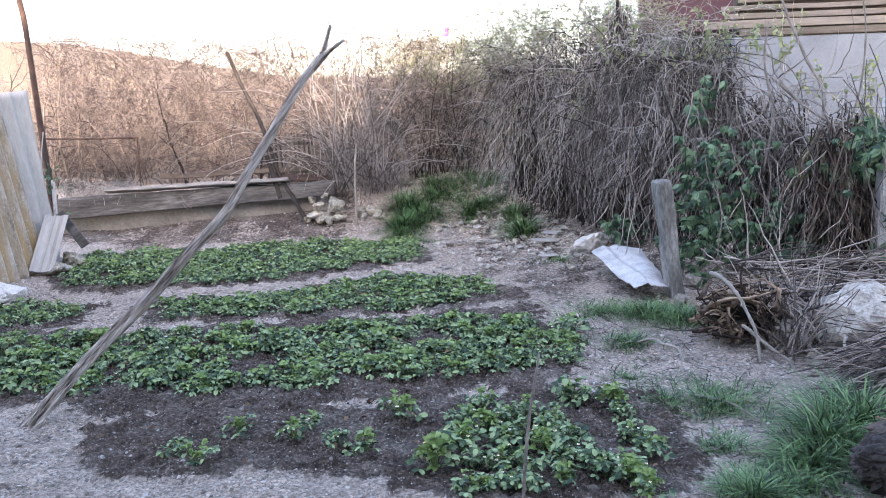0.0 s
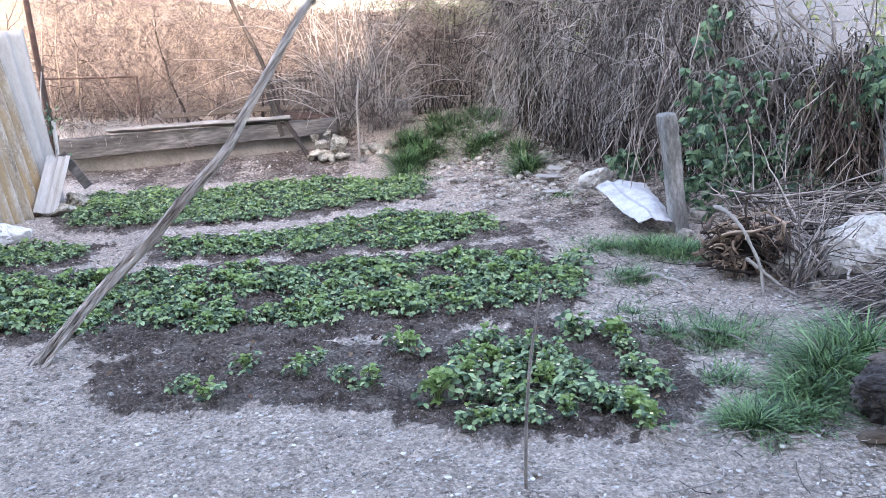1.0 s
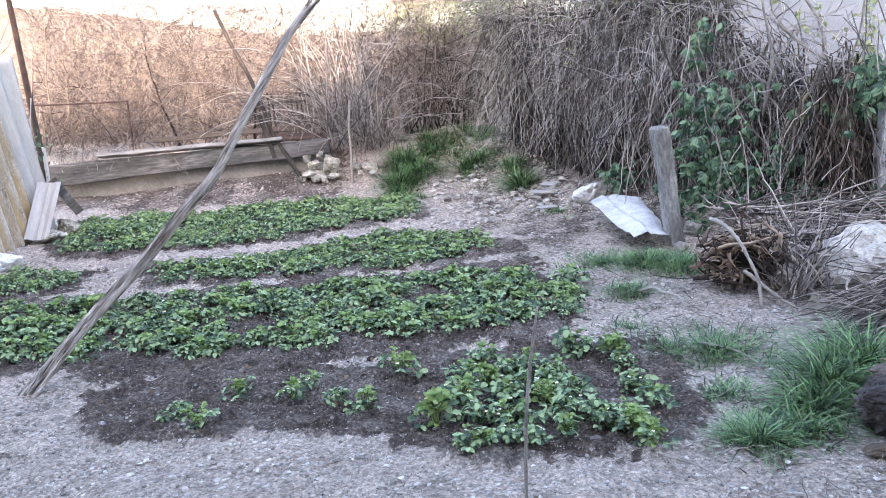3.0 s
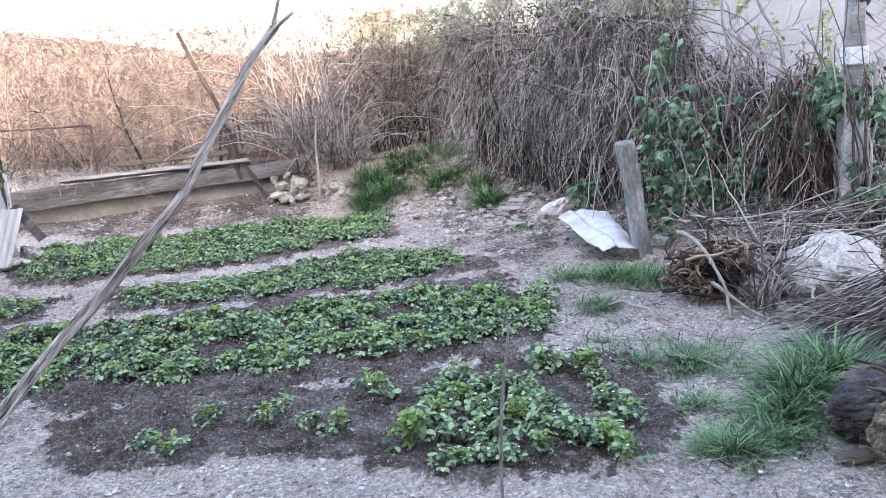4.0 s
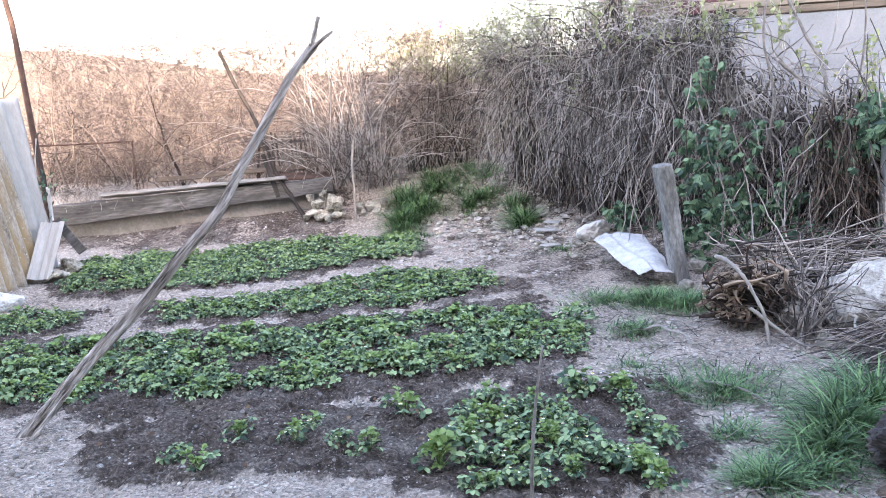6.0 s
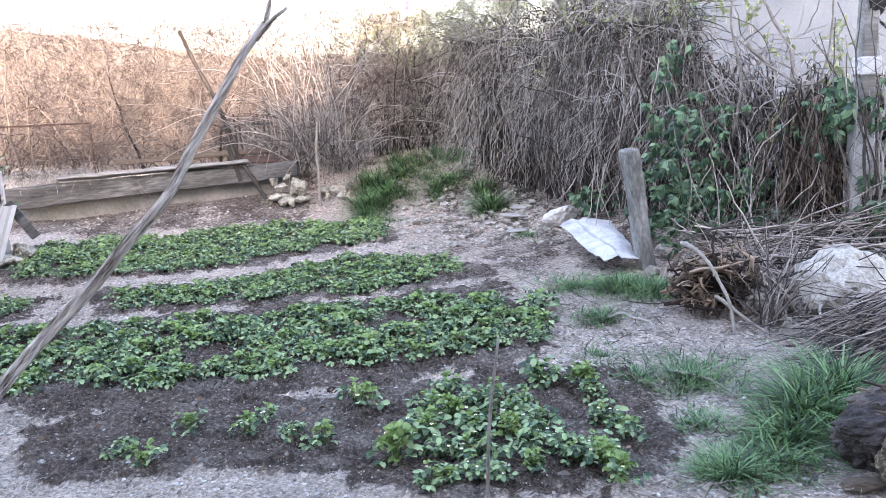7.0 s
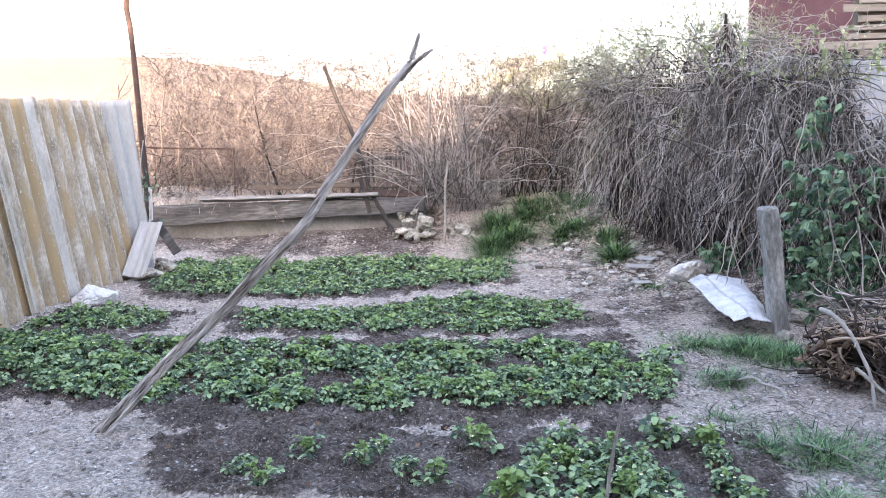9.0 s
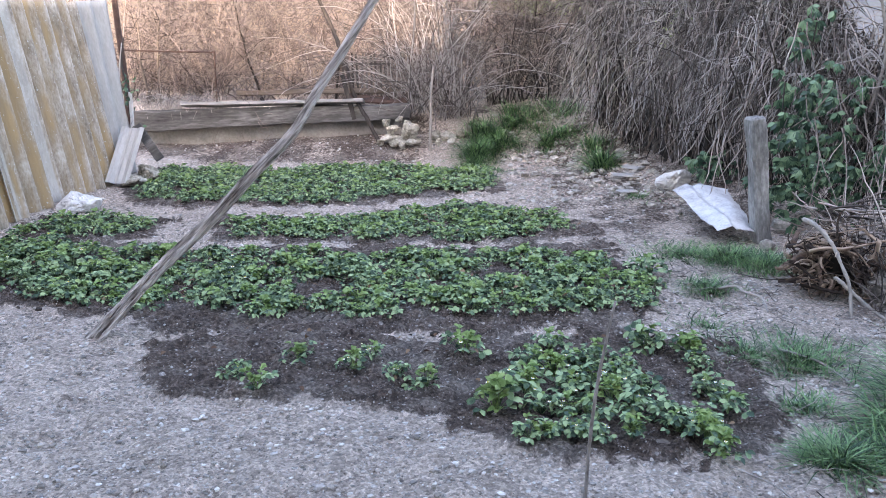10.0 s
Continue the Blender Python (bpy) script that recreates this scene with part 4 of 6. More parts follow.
def build_brush_pile():
    t = Tubes()
    for k in range(900):
        x, y = rng.uniform(2.3, 3.4), rng.uniform(3.95, 5.0)
        z = ground_at(x, y) + rng.uniform(0.02, 0.30) * (0.25 + 0.75 * min((x - 2.2) / 0.8, 1.0)) * (1.0 if y < 4.6 else 0.5)
        t.add(wander((x, y, z), (-1 + rng.normal(0, 0.7), rng.normal(-0.2, 0.6), rng.normal(-0.2, 0.2)), rng.uniform(0.25, 0.7), 8, 0.16, 0.02), rng.uniform(0.002, 0.006), 0.002, 4)
    for k in range(300):
        x, y = rng.uniform(1.95, 2.9), rng.uniform(4.75, 6.1)
        z = ground_at(x, y) + rng.uniform(0.0, 0.30)
        way = (rng.normal(0.3, 0.8), rng.normal(0, 0.5), rng.normal(0.0, 0.2)) if k % 2 else (rng.normal(0.2, 0.3), 0.9, rng.normal(0.2, 0.2))
        t.add(wander((x, y, z), way, rng.uniform(0.3, 0.8), 8, 0.16, 0.02), rng.uniform(0.003, 0.009), 0.002, 4)
    for k in range(650):
        # a bundle whose twigs all lean the same way over the boulder's foot
        u = rng.uniform(0, 1)
        x, y = 2.62 - 0.1 * u + rng.normal(0, 0.12), 4.42 - 0.42 * u + rng.normal(0, 0.06)
        z = ground_at(x, y) + 0.06 + rng.uniform(0.0, 0.26) * (1 - 0.6 * u)
        path = wander((x, y, z), (-1, rng.normal(-0.38, 0.12), rng.normal(-0.30, 0.08)), rng.uniform(0.35, 0.75), 9, 0.07, 0.01)
        path[:, 2] = np.maximum(path[:, 2], 0.012)
        t.add(path, rng.uniform(0.003, 0.0065), 0.002, 4)
    for k in range(150):
        # bent twigs between the roots and the boulder
        x, y = rng.uniform(1.86, 2.14), rng.uniform(4.6, 5.2)
        path = wander((x, y, ground_at(x, y) + rng.uniform(0.0, 0.1)), (rng.normal(0.25, 0.35), rng.normal(0.3, 0.4), rng.uniform(0.3, 1.0)), rng.uniform(0.25, 0.6), 9, 0.12, 0.06)
        t.add(path, rng.uniform(0.003, 0.007), 0.002, 4)
    for k in range(90):
        # long bare twigs lying across behind the boulder
        x, y = rng.uniform(1.85, 2.6), rng.uniform(5.1, 5.9)
        path = wander((x, y, ground_at(x, y) + rng.uniform(0.14, 0.38)), (1, rng.normal(-0.1, 0.25), rng.normal(0.03, 0.12)), rng.uniform(0.6, 1.4), 11, 0.08, 0.015)
        t.add(path, rng.uniform(0.004, 0.008), 0.0025, 4)
    ob = t.build("brushwood_pile", BROWN_TWIG)
    tagged(ob, "heap of thin dry grey brushwood over stones", "brushwood", kind="stuff")
    t = Tubes()
    for k in range(420):
        x, y = rng.uniform(0.8, 2.3), rng.uniform(2.2, 5.7)
        t.add(wander((x, y, ground_at(x, y) + 0.012), (rng.normal(0, 1), rng.normal(0, 1), 0), rng.uniform(0.04, 0.18), 5, 0.2), 0.0028, 0.001, 3)
    straw = Tubes()
    for k in range(620):
        x, y = (rng.uniform(0.95, 2.3), rng.uniform(3.7, 5.6)) if k % 3 else (rng.uniform(0.4, 1.5), rng.uniform(5.6, 8.6))
        straw.add(wander((x, y, ground_at(x, y) + rng.uniform(0.008, 0.03)), (rng.normal(0, 1), rng.normal(0, 1), 0), rng.uniform(0.04, 0.2), 5, 0.18), rng.uniform(0.0015, 0.003), 0.001, 3)
    tagged(straw.build("straw", PALE_STICK), "pale dry stalks littering the bare earth", "straw", kind="stuff")
    ob = t.build("strewn_twigs", BROWN_TWIG)
    tagged(ob, "thin dry twigs strewn over the bare earth", "twigs", kind="stuff")


build_brush_pile()


def build_log():
    stump = thing("charred_stump", "charred gnarled stump with a splintered top, lying in the grass", "stump", (1.88, 3.02, 0.0))

    def lump(name, size, at, mat, seed, label, detail=5):
        bm = bmesh.new()
        bmesh.ops.create_icosphere(bm, subdivisions=detail, radius=0.5)
        off = Vector((seed, seed * 0.4, -seed))
        for v in bm.verts:
            p = v.co.copy()
            q = Vector((p.x * 3.0, p.y * 3.4, p.z * 3.0)) + off
            k = 1 + 0.24 * noise.noise(p * 2.6 + off) - 0.34 * max(0.0, noise.noise(q) - 0.08) + 0.12 * noise.noise(q * 2.3) + 0.06 * noise.noise(q * 5) + 0.035 * noise.noise(q * 11)
            v.co = Vector((p.x * size[0], p.y * size[1], max(p.z, -0.42) * size[2])) * k
        ob = part(name, bm, mat, stump, label)
        ob.location = at
        return ob

    lump("body", (0.82, 0.44, 0.33), (0.02, 0, 0.115), CHAR, 3.0, "black charred wood", 6)
    lump("shoulder", (0.36, 0.26, 0.18), (-0.22, -0.06, 0.155), CHAR, 8.0, "black charred wood")
    lump("crown", (0.56, 0.26, 0.10), (-0.02, 0.06, 0.215), BROWN_WOOD, 17.0, "brown splintered top", 5)
    lump("knot", (0.34, 0.26, 0.26), (-0.18, -0.22, 0.12), LICHEN_WOOD, 12.0, "brown lichen-grown knot", 6)
    lump("stub", (0.16, 0.07, 0.05), (-0.38, -0.20, 0.035), BROWN_WOOD, 5.0, "brown broken stub", 4)
    for k in range(22):
        one = Tubes()
        at = (rng.uniform(-0.16, 0.3), rng.uniform(-0.10, 0.12), 0.215 + rng.uniform(-0.03, 0.03))
        one.add(wander(at, (-1, rng.normal(0, 0.3), rng.normal(0.05, 0.15)), rng.uniform(0.1, 0.3), 6, 0.12), rng.uniform(0.008, 0.02), 0.004, 6, True, 0.25, 0.5)
        one.build("splinter", ROOT if k % 2 else BROWN_WOOD, stump)


build_log()

# ---- vines and fence on the house side ----
def along(line, s):
    """The point and the way at the share s of a line's length."""
    seg = [math.dist(line[k], line[k + 1]) for k in range(len(line) - 1)]
    rest = s * sum(seg)
    for k, length in enumerate(seg):
        if rest <= length or k == len(seg) - 1:
            a, b = np.array(line[k]), np.array(line[k + 1])
            return a + (b - a) * min(rest / length, 1), (b - a) / length
        rest -= length


def vine_top(x):
    return float(np.interp(x, [-0.3, 0.3, 0.6, 1.2, 1.55, 1.8, 2.25, 2.45, 2.8, 3.3, 4.6], [1.78, 1.84, 1.88, 1.88, 1.93, 2.0, 1.84, 1.55, 1.28, 1.25, 1.4]))


def build_board_fence():
    fence = thing("board_fence", "dark weathered board fence grown over with dry vines", "fence")
    k = 0
    for s in np.arange(0.01, 0.54, 0.0245):
        p, d = along(VINE_LINE, s)
        tall = min(vine_top(p[0]) - 0.3, 1.65) + 0.05 * rng.standard_normal()
        b = part("board", box_bm((0.135, 0.022, tall), 3, 0.003, 0.006, k), FENCE_BOARD, fence)
        b.location = (p[0] + d[1] * -0.18, p[1] + d[0] * 0.18, ground_at(*p) + tall / 2 - 0.02)
        b.rotation_euler = (0, radians(rng.normal(0, 1.2)), math.atan2(d[1], d[0]))
        k += 1


build_board_fence()


def vine_place(s, o):
    """A point at the distance o before the fence line, its ground, top, and the ways along and out."""
    p, d = along(VINE_LINE, s)
    out = np.array([d[1], -d[0]])
    out = out if out[1] < 0 else -out
    top = vine_top(p[0]) + 0.09 * math.sin(s * 90) + 0.06 * math.sin(s * 211) + 0.04 * math.sin(s * 433)
    return np.array([p[0] + out[0] * o, p[1] + out[1] * o]), ground_at(*p), top, d, out


def build_vines():
    pale, brown, gap_shade, green = Tubes(), Tubes(), Tubes(), Tubes()
    bunches = [(rng.uniform(0.0, 0.80), rng.uniform(0.004, 0.022)) for _ in range(150)]
    # dead inner growth close to the boards, coloured dark as shade in the gaps
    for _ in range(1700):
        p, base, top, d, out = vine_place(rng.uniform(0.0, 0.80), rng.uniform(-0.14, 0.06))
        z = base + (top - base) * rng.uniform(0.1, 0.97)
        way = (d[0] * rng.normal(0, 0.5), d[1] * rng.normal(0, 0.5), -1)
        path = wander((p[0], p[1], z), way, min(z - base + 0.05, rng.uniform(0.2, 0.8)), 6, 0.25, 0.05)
        gap_shade.add(path, rng.uniform(0.004, 0.011), 0.003, 3)
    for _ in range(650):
        # the darkest growth, shade put into its colour, beside the pale pillar
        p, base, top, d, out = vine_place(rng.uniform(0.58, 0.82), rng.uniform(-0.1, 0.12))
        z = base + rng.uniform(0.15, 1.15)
        gap_shade.add(wander((p[0], p[1], z), (d[0] * rng.normal(0, 0.4), d[1] * rng.normal(0, 0.4), -1), min(z - base + 0.05, rng.uniform(0.2, 0.7)), 6, 0.22, 0.05), rng.uniform(0.003, 0.008), 0.002, 3)
    # long strands that hang in bunches from the top
    for k in range(2400):
        s0, wide = bunches[int(rng.integers(len(bunches)))]
        s = min(max(s0 + rng.normal(0, wide), 0.0), 0.80)
        if s > 0.72 and k % 3 or 0.16 < s < 0.178 and k % 5:
            continue
        p, base, top, d, out = vine_place(s, rng.uniform(0.0, 0.22))
        z = base + (top - base) * rng.uniform(0.3, 1.0) ** 0.6
        lean = rng.normal(0, 0.22)
        path = wander((p[0], p[1], z), (d[0] * lean + out[0] * 0.06, d[1] * lean + out[1] * 0.06, -1), min(z - base, rng.uniform(0.3, 1.3)), 13, 0.21, 0.12)
        path[:, 2] = np.maximum(path[:, 2], base)
        holder = green if s < 0.2 and k % 3 == 0 else (brown if k % 3 == 1 else pale)
        holder.add(path, rng.uniform(0.0026, 0.006), 0.0022, 3)
    # tangles that spill over the rail
    for k in range(520):
        s = rng.uniform(0.0, 0.6)
        p, base, top, d, out = vine_place(s, rng.uniform(0.1, 0.27))
        sgn = rng.choice([-1, 1])
        way = (d[0] * sgn * rng.uniform(0.2, 1), d[1] * sgn * rng.uniform(0.2, 1), rng.normal(0.5, 0.5))
        path = wander((p[0], p[1], top - rng.uniform(0.0, 0.3)), way, rng.uniform(0.3, 0.9), 12, 0.26, rng.uniform(0.12, 0.3))
        path[:, 2] = np.clip(path[:, 2], base, top + 0.18)
        (pale if k % 2 else brown).add(path, rng.uniform(0.0025, 0.0055), 0.002, 3)
    # curls and knots, most of them near the top
    for k in range(1100):
        s = rng.uniform(0.0, 0.73)
        p, base, top, d, out = vine_place(s, rng.uniform(0.0, 0.24))
        z = base + (top - base) * rng.uniform(0.25, 1.02) ** 0.5
        sgn = rng.choice([-1, 1])
        way = (d[0] * sgn + out[0] * 0.25, d[1] * sgn + out[1] * 0.25, rng.normal(0.25, 0.7))
        path = wander((p[0], p[1], z), way, rng.uniform(0.15, 0.7), 9, 0.38, rng.uniform(0.0, 0.22))
        path[:, 2] = np.clip(path[:, 2], base, top + 0.10)
        (brown if k % 2 == 0 else pale).add(path, rng.uniform(0.0025, 0.005), 0.002, 3)
    # runners that arch over the top and sag
    for k in range(190):
        p, base, top, d, out = vine_place(rng.uniform(0.02, 0.73), rng.uniform(0.05, 0.24))
        z = base + (top - base) * rng.uniform(0.45, 1.0)
        sgn = rng.choice([-1, 1])
        way = (d[0] * sgn + out[0] * 0.2, d[1] * sgn + out[1] * 0.2, rng.normal(0.7, 0.5))
        path = wander((p[0], p[1], z), way, rng.uniform(0.4, 1.2), 14, 0.24, rng.uniform(0.08, 0.24))
        path[:, 2] = np.clip(path[:, 2], base, top + 0.16)
        pale.add(path, rng.uniform(0.003, 0.006), 0.0022, 4)
    tagged(gap_shade.build("dead_growth", TWIG_AND_GAP_SHADE), "dead growth against the board fence, darkened as shade between the vines", "vines", kind="stuff")
    tagged(brown.build("brown_vines", BROWN_TWIG), "brown dry vine strands hanging over the fence", "vines", kind="stuff")
    tagged(green.build("pale_vines", SHRUB_TWIG), "pale greenish dry vines hanging in the corner", "vines", kind="stuff")
    tagged(pale.build("dry_vines", GREY_VINE), "curtain of dry grey vines over the fence", "vines", kind="stuff")
    thick = Tubes()
    for k in range(46):
        p, d = along(VINE_LINE, rng.uniform(0.02, 0.78))
        thick.add(wander((p[0] + 0.05, p[1] - 0.1, ground_at(*p)), (rng.normal(0, 0.2), rng.normal(0, 0.2), 1), vine_top(p[0]) * rng.uniform(0.5, 0.9), 16, 0.15), rng.uniform(0.005, 0.014), 0.004, 6)
    tagged(thick.build("vine_stems", DARK_BARK), "thick dark woody vine stems on the fence", "vines", kind="stuff")


build_vines()


# ---- brush at the back ----
def bush(t, x, y, z, tall, stems, spread, r, lean=(0, 0), wobble=0.12, sub=7):
    for _ in range(stems):
        p = wander((x + rng.normal(0, 0.08), y + rng.normal(0, 0.08), z), (lean[0] + rng.normal(0, spread), lean[1] + rng.normal(0, spread), 1), tall * rng.uniform(0.6, 1.1), 10, wobble, 0.01)
        t.add(p, r * rng.uniform(0.5, 1.5), r * 0.3, 3)
        for _ in range(sub):
            k = rng.integers(2, 10)
            q = wander(p[k], (rng.normal(0, 1), rng.normal(0, 1), rng.normal(0.35, 0.6)), rng.uniform(0.25, 0.8), 7, 0.26)
            t.add(q, r * 0.5, r * 0.2, 3)
            for _ in range(2):
                t.add(wander(q[rng.integers(1, 6)], rng.normal(0, 1, 3), rng.uniform(0.08, 0.25), 3, 0.2), r * 0.22, r * 0.12, 3)


def build_brush():
    t = Tubes()
    for _ in range(120):
        y = rng.uniform(10.65, 12.8)
        x = rng.uniform(-0.47 * y, -0.9)
        bush(t, x, y, 0.45, rng.uniform(1.5, 2.3), 4, 0.38, 0.007, wobble=0.24, sub=9)
    for _ in range(1150):
        # curled sprays that make up the ragged top
        y = rng.uniform(10.8, 12.6)
        x = rng.uniform(-0.465 * y, 0.4)
        p = wander((x, y, rng.uniform(1.05, 2.25)), (rng.normal(0, 0.8), rng.normal(0, 0.3), 0.9), rng.uniform(0.5, 1.1), 10, 0.34, 0.0)
        p[:, 2] = np.minimum(p[:, 2], 2.5 + 0.22 * math.sin(x * 3.1) + 0.15 * math.sin(x * 7.7))
        t.add(p, 0.0048, 0.0024, 3)
        for _ in range(6):
            t.add(wander(p[rng.integers(2, 10)], (rng.normal(0, 1), rng.normal(0, 0.4), rng.normal(0.2, 0.7)), rng.uniform(0.12, 0.4), 6, 0.42), 0.0032, 0.0018, 3)
    tagged(t.build("brush_hedge", DRY_TWIG), "tangled leafless tan brush behind the low wall", "hedge", kind="stuff")
    # darker trunks that stand out in it
    for x, y, tall, lean in ((-4.75, 10.75, 1.75, -0.05), (-4.62, 10.8, 1.3, 0.12), (-2.35, 10.7, 1.0, 0.35), (-3.3, 10.9, 1.4, -0.2), (-5.4, 10.8, 1.6, 0.1)):
        sapling = thing("sapling", "thin dark leafless sapling in the tan brush", "sapling", (x, y, 0.42), group="saplings in the brush")
        stem = wander((0, 0, 0), (lean, 0, 1), tall, 14, 0.11)
        one = Tubes()
        one.add(stem, 0.02, 0.006, 6, True, 0.1)
        one.build("trunk", TWIG_AND_GAP_SHADE, sapling)
        twigs = Tubes()
        for k in range(26):
            twigs.add(wander(stem[int(rng.integers(4, 14))], (rng.normal(0, 1), rng.normal(0, 0.5), rng.normal(0.5, 0.5)), rng.uniform(0.15, 0.6), 8, 0.25), 0.0055, 0.002, 3)
        tagged(twigs.build("crown", TWIG_AND_GAP_SHADE, sapling), kind="stuff")
    # grey stems that rise together at the beam's end and arch over
    t = Tubes()
    for x0, y0, n in ((-1.2, 10.3, 50), (-0.95, 10.4, 55), (-0.72, 10.55, 45), (-1.5, 10.45, 16)):
        for _ in range(n):
            p = wander((x0 + rng.normal(0, 0.09), y0 + rng.normal(0, 0.09), ground_at(x0, y0) - 0.03), (rng.normal(-0.05, 0.3), rng.normal(-0.12, 0.25), 1), rng.uniform(0.9, 2.3), 16, 0.09, rng.uniform(0.03, 0.13))
            p[:, 2] = np.maximum(p[:, 2], 0.3)
            t.add(p, rng.uniform(0.004, 0.0085), 0.002, 4)
            for _k in range(3):
                t.add(wander(p[int(rng.integers(6, 16))], (rng.normal(0, 0.8), rng.normal(-0.1, 0.5), rng.normal(0.0, 0.6)), rng.uniform(0.15, 0.5), 7, 0.22, 0.05), 0.003, 0.0015, 3)
    tagged(t.build("arching_stems", GREY_VINE), "grey arching bare stems fanning from the beam's end", "hedge", kind="stuff")
    t = Tubes()
    for _ in range(46):
        x = rng.uniform(-0.7, 0.75)
        y = 11.1 + 0.5 * x + rng.uniform(0, 0.8)
        bush(t, x, y, ground_at(x, y) - 0.03, rng.uniform(1.2, 1.9), 5, 0.22, 0.0075, (0.1 * math.sin(x * 5), -0.05), 0.12, 6)
    tagged(t.build("bare_stems", BROWN_TWIG), "thicket of brown bare stems in the corner", "hedge", kind="stuff")
    t = Tubes()
    for _ in range(80):
        x, y = rng.uniform(-12, 2.5), rng.uniform(13, 18)
        bush(t, x, y, 0.5, rng.uniform(1.2, 1.9), 3, 0.35, 0.01, sub=6)
    tagged(t.build("far_brush", DRY_TWIG), "leafless tan brush further out in the field", "hedge", kind="stuff")


build_brush()


# ---- leaves ----
class Leaves:
    """Small bent leaf blades, gathered into one mesh."""

    def __init__(self):
        self.v, self.f, self.n = [], [], 0

    def blade(self, at, way, up, length, width, outline, cup=0.15, bend=0.25):
        """outline: half-widths from stalk to tip."""
        way = np.array(way, float)
        way /= np.linalg.norm(way) + 1e-9
        side = np.cross(way, up)
        side /= np.linalg.norm(side) + 1e-9
        normal = np.cross(side, way)
        k = len(outline)
        for i, w in enumerate(outline):
            s = i / (k - 1)
            mid = np.array(at) + way * length * s - normal * bend * length * s * s
            self.v += [mid - side * w * width + normal * cup * width * w, mid, mid + side * w * width + normal * cup * width * w]
        for i in range(k - 1):
            a = self.n + 3 * i
            self.f += [[a, a + 1, a + 4, a + 3], [a + 1, a + 2, a + 5, a + 4]]
        self.n += 3 * k

    def build(self, name, mat, parent=None, label=""):
        return solid(name, np.array(self.v), self.f, mat, parent, label, True)


FAR_LEAFLET = (0.15, 0.5, 0.46, 0.06)
LOW_TOOTHED = (0.08, 0.36, 0.31, 0.51, 0.42, 0.36, 0.05)
TOOTHED = (0.06, 0.28, 0.23, 0.45, 0.37, 0.55, 0.44, 0.58, 0.45, 0.54, 0.38, 0.42, 0.20, 0.08)
GRASS_BLADE = (0.5, 0.48, 0.42, 0.28, 0.06)
SLENDER = (0.08, 0.34, 0.5, 0.44, 0.22, 0.02)
LOBE = (0.1, 0.42, 0.5, 0.3, 0.04)
STRAWBERRY_FORMS = []


def strawberry_mesh(leaves, size, tall, seed, leaf=(0.026, 0.046), outline=TOOTHED, young=0.25):
    """One strawberry plant: three-part leaves on arching stalks, the young ones upright in the middle."""
    r = np.random.default_rng(seed)
    lv, st, fresh = Leaves(), Tubes(), []
    for k in range(leaves):
        new_leaf = r.uniform() < young
        a = r.uniform(0, 2 * np.pi)
        far = size * r.uniform(0.02, 1.0) ** 0.65 * (0.6 if new_leaf else 1.0)
        h = tall * r.uniform(0.4, 1.1) * (1 - 0.5 * (far / size) ** 2)
        tip = np.array([far * np.cos(a), far * np.sin(a), h])
        st.add([(0.02 * np.cos(a), 0.02 * np.sin(a), 0), tip * np.array([0.6, 0.6, 0.75]), tip], 0.002, 0.0014, 3)
        away = np.array([np.cos(a), np.sin(a), r.uniform(0.3, 1.2) if new_leaf else r.uniform(-0.4, 0.5)])
        up = np.array([r.normal(0, 0.45), r.normal(0, 0.45), 1.0])
        length = r.uniform(*leaf)
        start = len(lv.f)
        for turn in (-1.2, 0, 1.2):
            c, s = np.cos(turn), np.sin(turn)
            way = np.array([away[0] * c - away[1] * s, away[0] * s + away[1] * c, away[2] + r.normal(0, 0.15)])
            lv.blade(tip, way, up, length, length * 0.76, outline, 0.5, r.uniform(0.0, 0.6))
        fresh += [new_leaf] * (len(lv.f) - start)
    base = lv.n
    verts = np.concatenate([np.array(lv.v)] + st.v)
    faces = lv.f + [[q + base for q in f] for f in st.f]
    me = mesh_data("strawberry_plant", verts, faces, STRAWBERRY, True)
    me.materials.append(YOUNG_STRAWBERRY)
    me.polygons.foreach_set("material_index", [int(q) for q in fresh] + [0] * (len(faces) - len(fresh)))
    return me


LEAF_FORMS, YOUNG_FORMS = [], []


def leaf_mesh(seed, young=False):
    """A three-part leaf on its own arching stalk, growing along x from the crown."""
    r = np.random.default_rng(seed)
    lv, st = Leaves(), Tubes()
    far = r.uniform(0.01, 0.05) if young else r.uniform(0.03, 0.12)
    tip = np.array([far, 0, 0.13 * r.uniform(0.45, 1.1) * (1 - 0.5 * (far / 0.12) ** 2)])
    st.add([(0.01, 0, 0), tip * np.array([0.6, 1, 0.75]), tip], 0.002, 0.0014, 4)
    up = np.array([r.normal(0, 0.4), r.normal(0, 0.4), 1.0])
    length = r.uniform(0.032, 0.05) if young else r.uniform(0.032, 0.054)
    for turn in (-1.2, 0, 1.2):
        lv.blade(tip, (np.cos(turn), np.sin(turn), r.uniform(0.3, 1.0) if young else r.uniform(-0.4, 0.5)), up, length, length * 0.68, TOOTHED, 0.75 if young else 0.4, r.uniform(0.0, 0.6))
    verts = np.concatenate([np.array(lv.v)] + st.v)
    return mesh_data("leaf", verts, lv.f + [[q + lv.n for q in f] for f in st.f], YOUNG_STRAWBERRY if young else STRAWBERRY, True)


